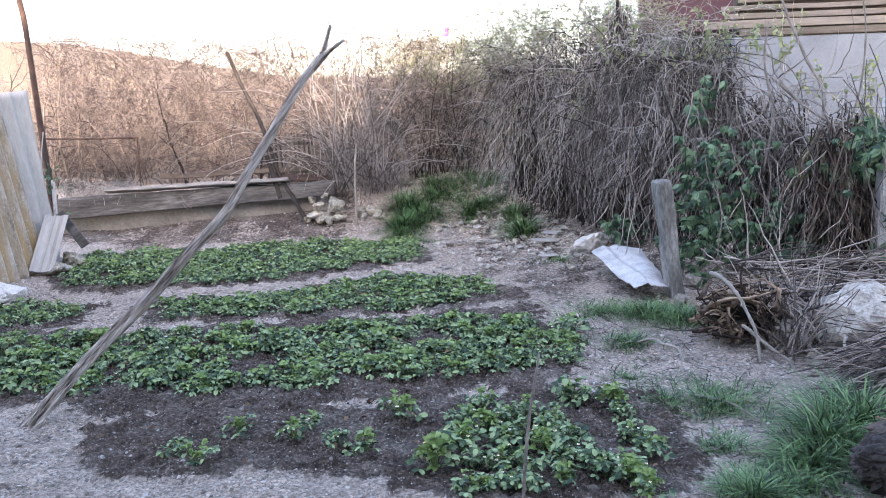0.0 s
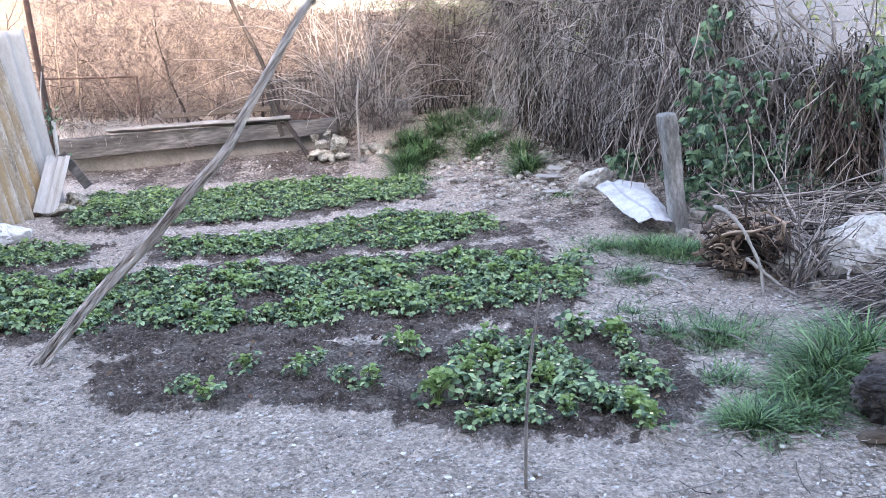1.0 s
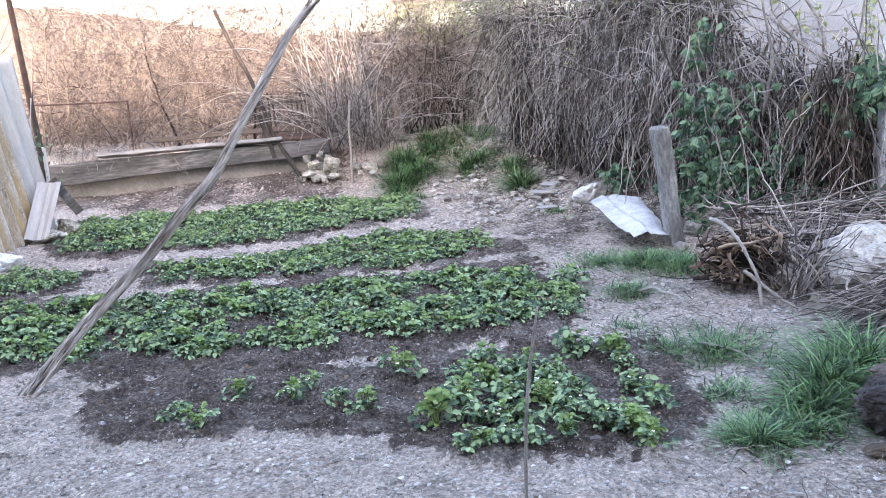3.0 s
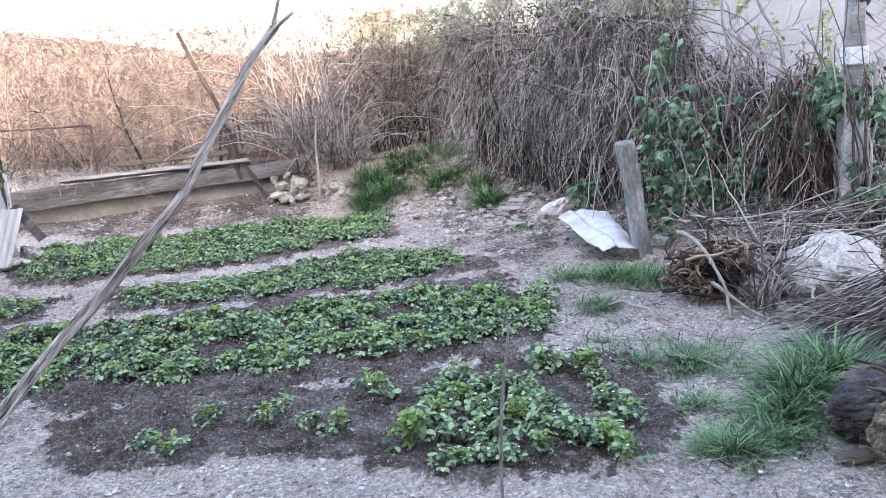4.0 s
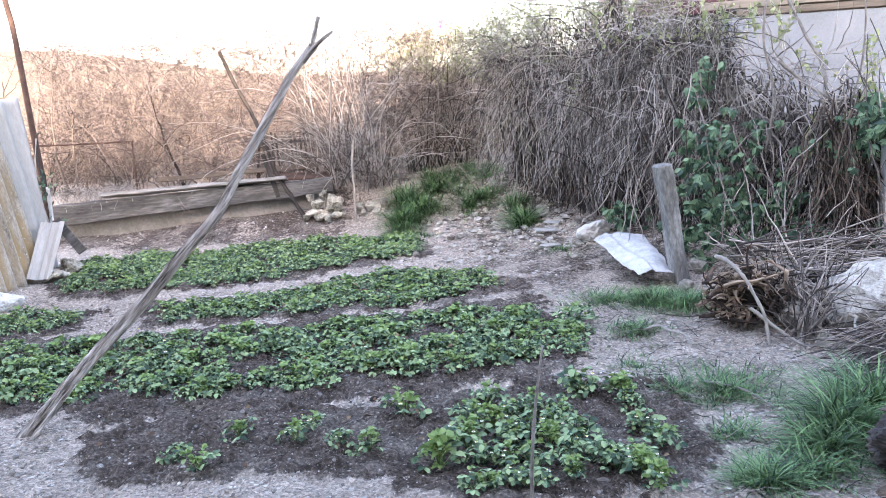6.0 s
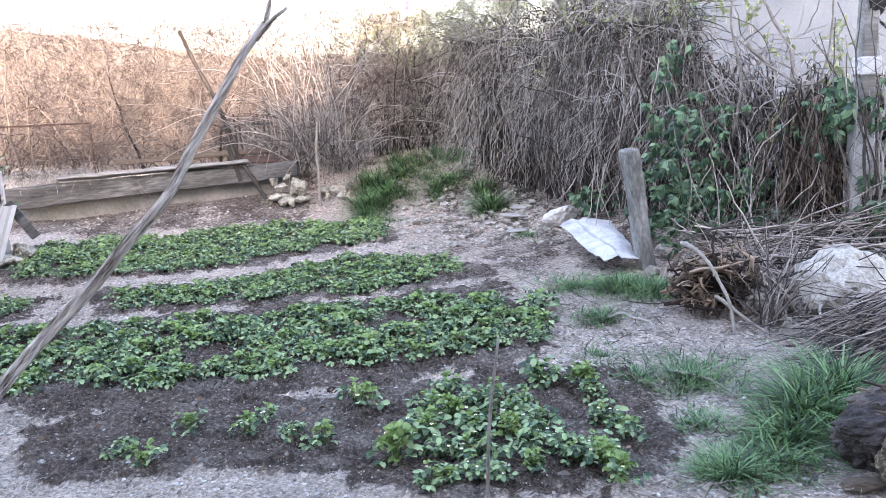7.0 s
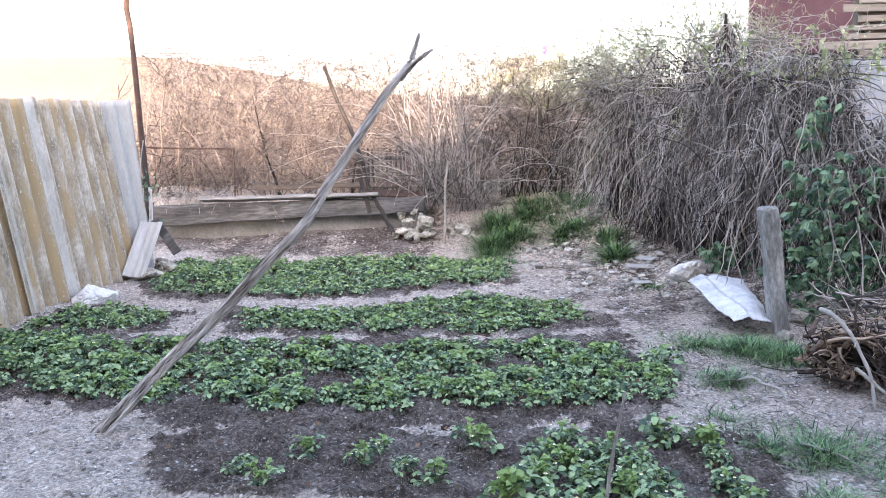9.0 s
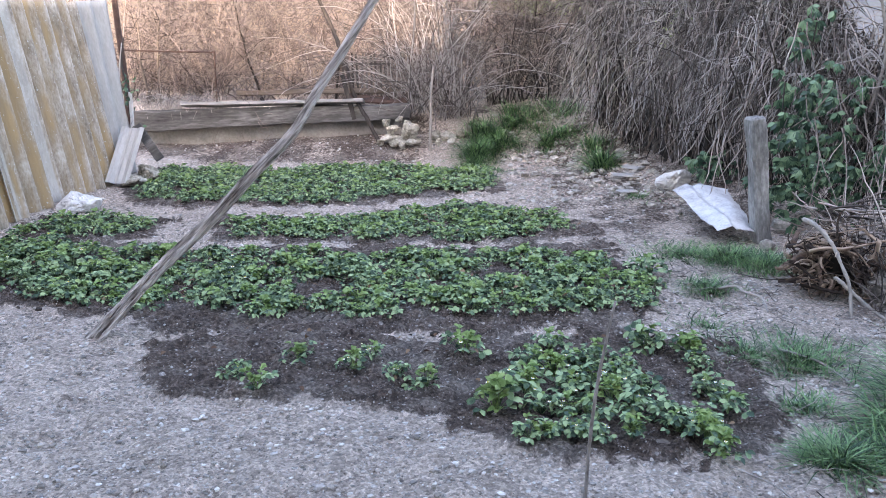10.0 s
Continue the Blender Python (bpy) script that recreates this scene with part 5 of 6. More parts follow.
def leafy_plant(x, y, scale, leaves, turn, label, group, flowers, seed, young=0.15):
    r = random.Random(seed)
    ob = thing("strawberry_plant", label, "strawberry plant", (x, y, ground_at(x, y) + 0.02), 0, group)
    ob.scale = (scale, scale, scale)
    for k in range(leaves):
        leaf = new("leaf", r.choice(YOUNG_FORMS if r.random() < young else LEAF_FORMS))
        leaf.parent = ob
        leaf.rotation_euler = (r.gauss(0, 0.15), r.gauss(0, 0.15), turn + k * 2.4 + r.uniform(-0.4, 0.4))
        s = r.uniform(0.75, 1.2)
        leaf.scale = (s, s, s)
    for k in range(flowers):
        a = r.uniform(0, 6.28)
        blossom(ob, (0.09 * math.cos(a), 0.09 * math.sin(a), r.uniform(0.09, 0.135)), seed * 9 + k)
    return ob


def blossom(parent, at, seed):
    r = np.random.default_rng(seed)
    b = Leaves()
    lean = np.array([r.normal(0, 0.3), -0.4 + r.normal(0, 0.3), 1.0])
    for k in range(5):
        a = k * 2 * np.pi / 5
        b.blade((0, 0, 0), (np.cos(a), np.sin(a), 0.25), lean, 0.011, 0.011, (0.15, 0.45, 0.55, 0.4, 0.15), 0.1, 0.1)
    ob = b.build("blossom", PETAL, parent, "small white five-petalled blossom")
    ob.location = at
    bm = bmesh.new()
    bmesh.ops.create_icosphere(bm, subdivisions=1, radius=0.005)
    eye = part("blossom_eye", bm, BLOSSOM_EYE, ob, "yellow centre")
    eye.location = (0, 0, 0.004)


def plant_at(x, y, scale, form, turn, label, group, flowers=0, seed=0):
    ob = new("strawberry_plant", STRAWBERRY_FORMS[form])
    ob.location = (x, y, ground_at(x, y) + 0.02)
    ob.rotation_euler = (0, 0, turn)
    ob.scale = (scale, scale, scale)
    tagged(ob, label, "strawberry plant", group)
    r = random.Random(seed)
    for k in range(flowers):
        a = r.uniform(0, 6.28)
        blossom(ob, (0.09 * math.cos(a), 0.09 * math.sin(a), r.uniform(0.09, 0.135)), seed * 9 + k)
    return ob


def scattered(poly, gap, seed, margin=0.0):
    r = random.Random(seed)
    xs, ys = [p[0] for p in poly], [p[1] for p in poly]
    y, odd = min(ys), 0
    while y < max(ys):
        x = min(xs) + (gap / 2 if odd else 0)
        while x < max(xs):
            px, py = x + r.uniform(-0.35, 0.35) * gap, y + r.uniform(-0.35, 0.35) * gap
            if inside(poly, px, py):
                yield px, py
            x += gap
        y += gap * 0.87
        odd = 1 - odd


def build_strawberries():
    for k in range(6):
        STRAWBERRY_FORMS.append(strawberry_mesh(54, 0.16, 0.092, 60 + k, (0.023, 0.043), LOW_TOOTHED, (0.05, 0.15, 0.25, 0.35, 0.1, 0.2)[k]))
    for k in range(4):
        STRAWBERRY_FORMS.append(strawberry_mesh(42, 0.16, 0.08, 95 + k, (0.024, 0.045), FAR_LEAFLET, (0.05, 0.12, 0.2, 0.25)[k]))
    for k in range(16):
        LEAF_FORMS.append(leaf_mesh(140 + k))
    for k in range(8):
        YOUNG_FORMS.append(leaf_mesh(170 + k, True))
    r = random.Random(3)
    singles = [(-1.24, 3.53, 0.5, 0), (-1.1, 3.4, 0.6, 1), (-1.01, 3.73, 0.62, 1), (-0.74, 3.62, 0.55, 1), (-0.68, 3.76, 0.5, 0), (-0.53, 3.54, 0.45, 0), (-0.4, 3.49, 0.62, 1), (-0.26, 3.84, 0.8, 1)]
    for k, (x, y, s, y2) in enumerate(singles):
        leafy_plant(x, y, s, 26, k * 1.9, "small green strawberry plant alone on dark soil", "lone strawberry plants", (1, 1, 0, 3, 3, 2, 0, 1)[k], 100 + k, 0.5 if y2 else 0.15)
    patch = [(-0.1, 3.31, 0.9, 1), (0.04, 3.79, 0.6, 0), (0.02, 3.52, 0.8, 1), (0.13, 3.97, 0.65, 0), (0.14, 3.67, 0.7, 1), (0.24, 3.77, 0.6, 0), (0.21, 3.5, 0.65, 0), (0.29, 3.59, 0.6, 0),
             (0.34, 3.83, 0.6, 0), (0.19, 3.29, 0.6, 0), (0.28, 3.22, 0.6, 0), (0.08, 3.3, 0.6, 0), (0.2, 3.1, 0.5, 0), (0.03, 3.06, 0.5, 0), (0.1, 3.06, 0.4, 1), (0.4, 3.58, 0.6, 0),
             (0.36, 3.42, 0.6, 1), (0.48, 3.47, 0.65, 0), (0.45, 3.29, 0.6, 0), (0.56, 3.25, 0.6, 0), (0.59, 3.17, 0.55, 0), (0.42, 3.13, 0.5, 1)]
    patch += [(0.68, 3.24, 0.55, 0), (0.68, 3.11, 0.6, 1), (0.71, 3.0, 0.6, 1), (0.77, 3.5, 0.6, 0), (0.82, 3.35, 0.6, 0), (0.57, 4.0, 0.8, 0), (0.45, 3.74, 0.55, 0), (0.76, 3.9, 0.75, 1), (0.77, 3.76, 0.5, 0), (0.28, 3.08, 0.45, 0)]
    for k, (x, y, s, y2) in enumerate(patch):
        leafy_plant(x, y, s, r.randrange(30, 42), r.uniform(0, 6.3), "leafy strawberry plant with white blossoms in dark soil", "front strawberry patch", r.choice((0, 1, 1, 2, 3)), 200 + k, 0.55 if y2 else 0.1)
    for k, (x, y) in enumerate(scattered(BED_MIDDLE, 0.2, 5)):
        if r.random() < 0.06:
            continue
        plant_at(x + r.uniform(-0.05, 0.05), y + r.uniform(-0.05, 0.05), r.uniform(0.6, 1.02), r.randrange(6), r.uniform(0, 6.3), "leafy green strawberry plant in the wide bed", "wide strawberry bed", 1 if r.random() < 0.12 else 0, 400 + k)
    for poly, gap, seed, label in ((BED_SECOND, 0.165, 6, "narrow row of low leafy strawberry plants"), (BED_CORNER, 0.16, 7, "short corner row of strawberry plants"), (BED_BACK, 0.175, 8, "far bed densely covered with strawberry plants")):
        verts, faces, fresh, n = [], [], [], 0
        for x, y in scattered(poly, gap, seed):
            if r.random() < 0.06:
                continue
            me = STRAWBERRY_FORMS[6 + r.randrange(4)]
            co = np.zeros(len(me.vertices) * 3)
            me.vertices.foreach_get("co", co)
            a, s = r.uniform(0, 6.3), r.uniform(0.55, 0.9)
            c = co.reshape(-1, 3) * s
            verts.append(np.stack([c[:, 0] * math.cos(a) - c[:, 1] * math.sin(a) + x, c[:, 0] * math.sin(a) + c[:, 1] * math.cos(a) + y, c[:, 2] + ground_at(x, y) + 0.02], -1))
            faces += [[q + n for q in p.vertices] for p in me.polygons]
            fresh += [p.material_index for p in me.polygons]
            n += len(c)
        ob = solid("strawberry_row", np.concatenate(verts), faces, STRAWBERRY, smooth=True)
        ob.data.materials.append(YOUNG_STRAWBERRY)
        ob.data.polygons.foreach_set("material_index", fresh)
        tagged(ob, label, "strawberry plants", kind="stuff")


build_strawberries()


def grass_tuft(name, at, radius, blades, tall, label, lean=(0, 0), width=0.006):
    g = Leaves()
    blades = int(blades * (2.4 if width == 0.006 else 1.0))
    for _ in range(blades):
        a, d = rng.uniform(0, 2 * np.pi), radius * min(abs(rng.normal(0, 0.62)), 1.5)
        x, y = at[0] + d * np.cos(a), at[1] + d * np.sin(a)
        out = np.array([np.cos(a) * 0.5 * d / radius + rng.normal(0, 0.35) + lean[0], np.sin(a) * 0.5 * d / radius + rng.normal(0, 0.35) + lean[1], 1.0])
        length = tall * rng.uniform(0.45, 1.1) * max(0.35, 1 - 0.35 * (d / radius) ** 2)
        g.blade((x, y, ground_at(x, y) - 0.01), out, np.array([-out[0], -out[1], 0.3 + rng.normal(0, 0.3)]) + 1e-3, length, width, GRASS_BLADE, 0.25, rng.uniform(0.3, 1.5))
    return tagged(g.build(name, GRASS), label, "grass", "grass tufts", "stuff")


def build_grass():
    tall = "tuft of long green arching grass"
    low = "patch of short green grass on bare earth"
    grass_tuft("grass", (1.62, 3.48), 0.17, 430, 0.25, tall, (-0.05, -0.05), 0.009)
    grass_tuft("grass", (1.84, 3.66), 0.22, 520, 0.28, tall, (0, -0.05), 0.009)
    grass_tuft("grass", (1.30, 3.08), 0.20, 420, 0.12, tall, (-0.2, -0.1), 0.0075)
    grass_tuft("grass", (1.46, 3.28), 0.19, 400, 0.17, tall, (-0.15, -0.1), 0.0085)
    grass_tuft("grass", (1.12, 3.02), 0.15, 220, 0.14, low)
    grass_tuft("grass", (1.28, 3.98), 0.36, 420, 0.10, low)
    grass_tuft("grass", (1.02, 3.98), 0.14, 160, 0.08, low)
    grass_tuft("grass", (1.15, 3.45), 0.2, 140, 0.08, low)
    grass_tuft("grass", (1.36, 5.70), 0.34, 620, 0.13, low)
    grass_tuft("grass", (1.05, 5.85), 0.36, 300, 0.09, low)
    grass_tuft("grass", (1.55, 5.50), 0.25, 380, 0.13, low)
    grass_tuft("grass", (1.08, 5.00), 0.22, 200, 0.10, low)
    grass_tuft("grass", (0.80, 8.95), 0.15, 330, 0.3, tall, width=0.012)
    grass_tuft("grass", (-0.5, 9.5), 0.22, 400, 0.26, tall, width=0.013)
    grass_tuft("grass", (-0.3, 9.75), 0.24, 300, 0.24, tall, width=0.013)
    grass_tuft("grass", (-0.15, 10.25), 0.3, 300, 0.2, tall, width=0.013)
    grass_tuft("grass", (0.1, 10.5), 0.4, 150, 0.18, low)
    grass_tuft("grass", (0.6, 9.9), 0.35, 130, 0.12, low)
    grass_tuft("grass", (0.25, 9.6), 0.25, 80, 0.1, low)
    grass_tuft("grass", (0.55, 10.7), 0.35, 160, 0.18, low)
    grass_tuft("grass", (-0.45, 10.0), 0.28, 420, 0.26, tall, width=0.012)
    grass_tuft("grass", (0.15, 10.1), 0.3, 120, 0.15, low)
    grass_tuft("grass", (0.5, 10.4), 0.3, 100, 0.16, low)
    grass_tuft("grass", (-0.15, 10.6), 0.3, 140, 0.2, low)
    grass_tuft("grass", (-0.5, 9.25), 0.25, 260, 0.14, low)
    grass_tuft("grass", (-0.1, 9.8), 0.3, 90, 0.12, low)
    grass_tuft("grass", (0.45, 9.85), 0.3, 90, 0.12, low)
    grass_tuft("grass", (0.3, 10.8), 0.4, 120, 0.2, low)
    grass_tuft("grass", (0.75, 9.5), 0.2, 200, 0.2, low)
    grass_tuft("grass", (0.28, 9.85), 0.2, 260, 0.15, tall, width=0.013)
    grass_tuft("grass", (0.42, 9.95), 0.16, 180, 0.15, tall, width=0.013)
    grass_tuft("grass", (-0.3, 8.9), 0.2, 150, 0.08, low)
    grass_tuft("grass", (1.0, 7.6), 0.3, 120, 0.07, low)
    grass_tuft("grass", (0.95, 4.4), 0.3, 120, 0.06, low)


build_grass()


def build_ivy():
    g = Leaves()

    def palmate(at, face, size):
        face = np.array(face) / np.linalg.norm(face)
        down = np.array([rng.normal(0, 0.35), rng.normal(0, 0.2), -1.0])
        side = np.cross(face, down)
        side /= np.linalg.norm(side)
        for a in (-1.15, -0.55, 0, 0.55, 1.15):
            way = down * np.cos(a) + side * np.sin(a)
            g.blade(at, way, face, size * (1 - 0.25 * abs(a)), size * 0.36, SLENDER, 0.25, rng.uniform(0.1, 0.5))

    for x, y, z, rx, rz, n in ((1.95, 6.75, 0.75, 0.18, 0.28, 60), (2.15, 6.6, 0.45, 0.25, 0.3, 95), (1.86, 6.85, 0.28, 0.14, 0.14, 34), (1.58, 7.85, 0.3, 0.14, 0.12, 22),
                               (2.0, 6.9, 1.45, 0.1, 0.12, 16), (2.95, 6.2, 0.95, 0.3, 0.16, 70), (3.15, 6.0, 0.35, 0.2, 0.25, 60), (3.3, 5.9, 0.15, 0.2, 0.12, 30), (2.65, 6.35, 0.4, 0.2, 0.2, 30), (2.3, 6.6, 1.05, 0.08, 0.1, 10), (2.05, 6.7, 1.0, 0.15, 0.2, 30), (2.45, 6.5, 0.5, 0.2, 0.25, 40), (3.3, 5.9, 0.3, 0.14, 0.14, 40), (2.9, 6.05, 1.15, 0.14, 0.12, 40), (3.2, 5.95, 1.05, 0.12, 0.12, 26)):
        for _ in range(int(n * 1.08)):
            at = (x + rng.normal(0, rx * 0.65), y - 0.2 + rng.normal(0, 0.08), max(z + rng.normal(0, rz * 0.7), 0.1))
            palmate(at, (rng.normal(-0.2, 0.4), -1, rng.normal(0.5, 0.5)), rng.uniform(0.045, 0.105))
    runners = Tubes()
    for x, y, z, rx in ((1.95, 6.7, 1.5, 0.18), (2.15, 6.5, 1.1, 0.3), (1.75, 6.9, 0.7, 0.25), (2.95, 6.1, 1.3, 0.3), (3.15, 5.95, 0.8, 0.2), (2.65, 6.3, 0.8, 0.2)):
        for _ in range(16):
            runners.add(wander((x + rng.normal(0, rx), y - 0.05 + rng.normal(0, 0.06), z), (rng.normal(0, 0.3), rng.normal(0, 0.1), -1), z * rng.uniform(0.6, 1.0), 10, 0.16), 0.005, 0.003, 4)
    tagged(runners.build("climber_stems", BROWN_TWIG), "brown stems of the climber among the vines", "climber", kind="stuff")
    tagged(g.build("climber", IVY), "green palmate climber leaves hanging over the dry vines", "climber", kind="stuff")

    t, g = Tubes(), Leaves()
    for _ in range(255):
        x = rng.uniform(0.55, 1.75) if _ < 165 else (rng.uniform(1.7, 2.3) if _ < 190 else rng.uniform(-0.6, 0.6))
        y = float(np.interp(x, [-0.6, 0.5, 0.6, 1.05, 1.6, 2.2], [11.2, 10.6, 10.3, 9.6, 8.6, 7.4])) + rng.uniform(-0.1, 0.5)
        p = wander((x, y, rng.uniform(1.5, 2.0)), (rng.normal(0.15, 0.45), rng.normal(0, 0.2), 1), rng.uniform(0.4, 1.5) * (0.5 if x > 1.75 else (0.6 if x < 0.55 else 0.75 + 0.5 * (x - 0.55))), 12, 0.22, 0.02)
        t.add(p, 0.0055, 0.002, 3)
        for q in p[2:]:
            for _k in range(3):
                side = wander(q, rng.normal(0, 1, 3), rng.uniform(0.06, 0.26), 4, 0.45)
                t.add(side, 0.0028, 0.0013, 3)
                for s in side[2:]:
                    if rng.uniform() < 0.36:
                        g.blade(s, rng.normal(0, 1, 3), rng.normal(0, 1, 3), rng.uniform(0.018, 0.036), 0.017, (0.12, 0.5, 0.06), 0.1, 0.2)
    shrub = thing("budding_shrub", "tall shrub with fine twigs and pale young leaves", "shrub")
    t.build("stem", SHRUB_TWIG, shrub)
    g.build("young_leaves", YOUNG_LEAF, shrub)
    g, t = Leaves(), Tubes()
    for x, y, z, n in ((2.9, 7.6, 2.05, 8), (3.2, 7.0, 1.7, 6), (3.4, 6.3, 1.4, 7), (1.8, 7.65, 2.05, 7), (2.05, 7.25, 1.95, 9), (1.62, 8.1, 2.05, 5), (2.2, 7.0, 2.1, 6), (2.75, 6.35, 1.1, 8), (3.05, 6.2, 1.3, 8)):
        for _ in range(n):
            p = wander((x + rng.normal(0, 0.12), y + rng.normal(0, 0.1), z - 0.4), (rng.normal(0, 0.4), rng.normal(0, 0.3), 1), rng.uniform(0.3, 0.65), 10, 0.2)
            t.add(p, 0.004, 0.002, 3)
            for q in p[3:]:
                for _k in range(2):
                    g.blade(q, rng.normal(0, 1, 3), rng.normal(0, 1, 3), rng.uniform(0.03, 0.06), 0.03, LOBE, 0.1, 0.2)
    tagged(t.build("shoot_stems", SHRUB_TWIG), "thin green-grey shoots among the dry vines", "shoots", kind="stuff")
    tagged(g.build("young_shoots", YOUNG_LEAF), "bright young leaves among the dry vines", "leaves", kind="stuff")


build_ivy()


def build_fence_top():
    """The rail along the board fence, and the old post that rises through the vines."""
    fence_rail = thing("fence_rail", "dark weathered rail along the top of the board fence", "rail")
    for a, b in ((0.02, 0.19), (0.18, 0.36), (0.35, 0.52)):
        (p, d), (q, _) = along(VINE_LINE, a), along(VINE_LINE, b)
        along_z(gnarled([(p[0] - 0.16, p[1] - 0.1, 1.79), ((p[0] + q[0]) / 2 - 0.13, (p[1] + q[1]) / 2 - 0.08, 1.765), (q[0] - 0.16, q[1] - 0.1, 1.77)], 0.026, 0.022, 7, 0.2).build("rail", DARK_BARK, fence_rail))
    post = thing("old_post", "dark old post hung with dry twigs rising through the vines", "post", (1.66, 8.15, 0.1))
    gnarled([(0, 0, 0), (0.01, 0, 0.8), (-0.01, 0, 1.6), (-0.02, 0, 2.0), (-0.03, 0, 2.28)], 0.04, 0.012, 9, 0.2).build("shaft", DARK_BARK, post)
    t = Tubes()
    for k in range(170):
        t.add(wander((rng.normal(0, 0.03), rng.normal(0, 0.03), rng.uniform(1.6, 2.2)), (rng.normal(0.1, 0.4), rng.normal(0, 0.3), -1), rng.uniform(0.15, 0.5), 9, 0.25, 0.05), 0.005, 0.0018, 3)
    t.build("twig", BROWN_TWIG, post)


build_fence_top()


# ---- the house behind the fence, and unseen blocks added for shade ----
def build_house():
    house = thing("white_house", "old house with white plaster and broken lath boards", "house", (0, 0, 0))
    wall = part("plaster_wall", box_bm((5.0, 0.3, 2.25), 4, 0.01, 0.006, 3), PLASTER, house, "bluish white plaster")
    wall.location = (5.5, 9.15, 0.9)
    for k in range(10):
        b = part("lath_board", box_bm((5.0 + 0.1 * rng.standard_normal(), 0.025, 0.062 + 0.01 * rng.standard_normal()), 8, 0.004, 0.008, k), TAN_BOARD, house)
        b.location = (5.45 + 0.1 * rng.standard_normal(), 9.02 + 0.02 * rng.standard_normal(), 2.08 + 0.088 * k)
        b.rotation_euler = (0, radians(rng.normal(-0.5, 0.8)), 0)
    # dark board added behind the laths so the gaps between them read dark
    back = part("lath_gap_backing", box_bm((4.9, 0.12, 0.95), 2, 0.01), BROWN_WOOD, house)
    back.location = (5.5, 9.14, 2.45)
    shed = thing("maroon_shed", "maroon metal shed wall rising behind the vines", "shed", (4.42, 12.3, 0), -17)
    b = part("metal_wall", box_bm((3.3, 2.0, 2.2), 4, 0.01, 0.004, 2), MAROON, shed)
    b.location = (0.1, 0, 3.35)
    b = part("lower_wall", box_bm((3.2, 1.9, 2.3), 2, 0.01), FENCE_BOARD, shed)
    b.location = (0.1, 0, 1.1)


build_house()


def build_fence_pillar():
    pillar = thing("fence_pillar", "pale painted fence pillar wrapped in wire mesh and vines", "post", (3.07, 5.92, 0.05))
    b = part("shaft", box_bm((0.145, 0.13, 1.0), 8, 0.012, 0.012, 2), PAINTED_POST, pillar, "flaking pale paint")
    b.location, b.rotation_euler = (0.0, 0, 0.42), (0, radians(1.5), 0)
    b = part("upper_shaft", box_bm((0.105, 0.11, 1.5), 8, 0.012, 0.014, 5), PLANK_WOOD, pillar, "weathered grey wood")
    b.location, b.rotation_euler = (0.04, 0.02, 1.62), (0, radians(1.5), 0)
    b = part("block", box_bm((0.15, 0.13, 0.12), 2, 0.01, 0.008, 4), PAINTED_POST, pillar, "flaking pale paint")
    b.location = (0.03, 0, 1.31)
    rag = new("dark_rag", craggy_mesh("dark_rag", (0.19, 0.17, 0.52), DARK_CLOTH, 7, 6))
    rag.location = (3.15, 5.92, 1.86)
    tagged(rag, "dark rag hanging on top of the fence pillar", "rag")
    t = Tubes()
    for k in range(26):
        for sgn in (-1, 1):
            z = k * 0.085
            t.add([(-0.09, -0.09, z), (0.03, -0.095, z + 0.085 * sgn), (0.18, -0.09, z + 0.17 * sgn)], 0.002, 0.002, 3)
    t.build("wire_mesh", WIRE, pillar)
    t = Tubes()
    for k in range(14):
        t.add(wander((rng.uniform(-0.1, 0.15), -0.12, rng.uniform(0, 0.5)), (rng.normal(0, 0.15), 0, 1), rng.uniform(1.0, 2.0), 12, 0.1), 0.008, 0.003, 5)
    t.build("vine", GREY_VINE, pillar)


build_fence_pillar()


def build_wire_fence():
    """Chain-link that runs on from the pillar, in front of the house."""
    wire_fence = thing("wire_fence", "rusty chain-link fence stretched beside the pale pillar", "fence", (3.16, 5.86, 0.12))
    t = Tubes()
    wide, tall, cell = 1.5, 1.75, 0.085
    for k in range(-int(tall / cell), int(wide / cell) + 1):
        for sgn in (1, -1):
            x0 = k * cell if sgn > 0 else k * cell + tall
            zs = np.linspace(0, tall, 22)
            xs = x0 + sgn * zs
            keep = (xs >= 0) & (xs <= wide)
            if keep.sum() > 1:
                t.add(np.stack([xs[keep], -0.32 * xs[keep] + 0.006 * sgn * np.sin(zs[keep] / cell * np.pi), zs[keep]], -1), 0.0019, 0.0019, 3)
    t.build("mesh", RUST, wire_fence)
    for z in (0.02, 0.9, tall):
        one = Tubes()
        one.add([(0, 0, z), (wide / 2, -0.16 * wide, z - 0.012), (wide, -0.32 * wide, z)], 0.003, 0.003, 4)
        one.build("line_wire", RUST, wire_fence)


build_wire_fence()


def build_shade_blocks():
    """Unseen blocks added behind the camera, stepped in height to shade the garden."""
    for x0, x1, y1, tall in ((-9.0, -1.0, -2.0, 8.35), (-1.0, 0.3, -2.0, 9.3), (0.3, 8.5, -2.0, 12.2)):
        h = thing("shade_block", "plain unseen block added behind the camera to shade the garden", "house", ((x0 + x1) / 2, y1 - 4, 0), kind="structure")
        w = part("wall", box_bm((x1 - x0, 8.0, tall), 2, 0.02), SHADE_BLOCK, h)
        w.location = (0, 0, tall / 2 - 0.05)
        r = part("block_top", box_bm((x1 - x0, 8.2, 0.12), 2, 0.02), SHADE_BLOCK_TOP, h)
        r.location = (0, -0.1, tall)


build_shade_blocks()


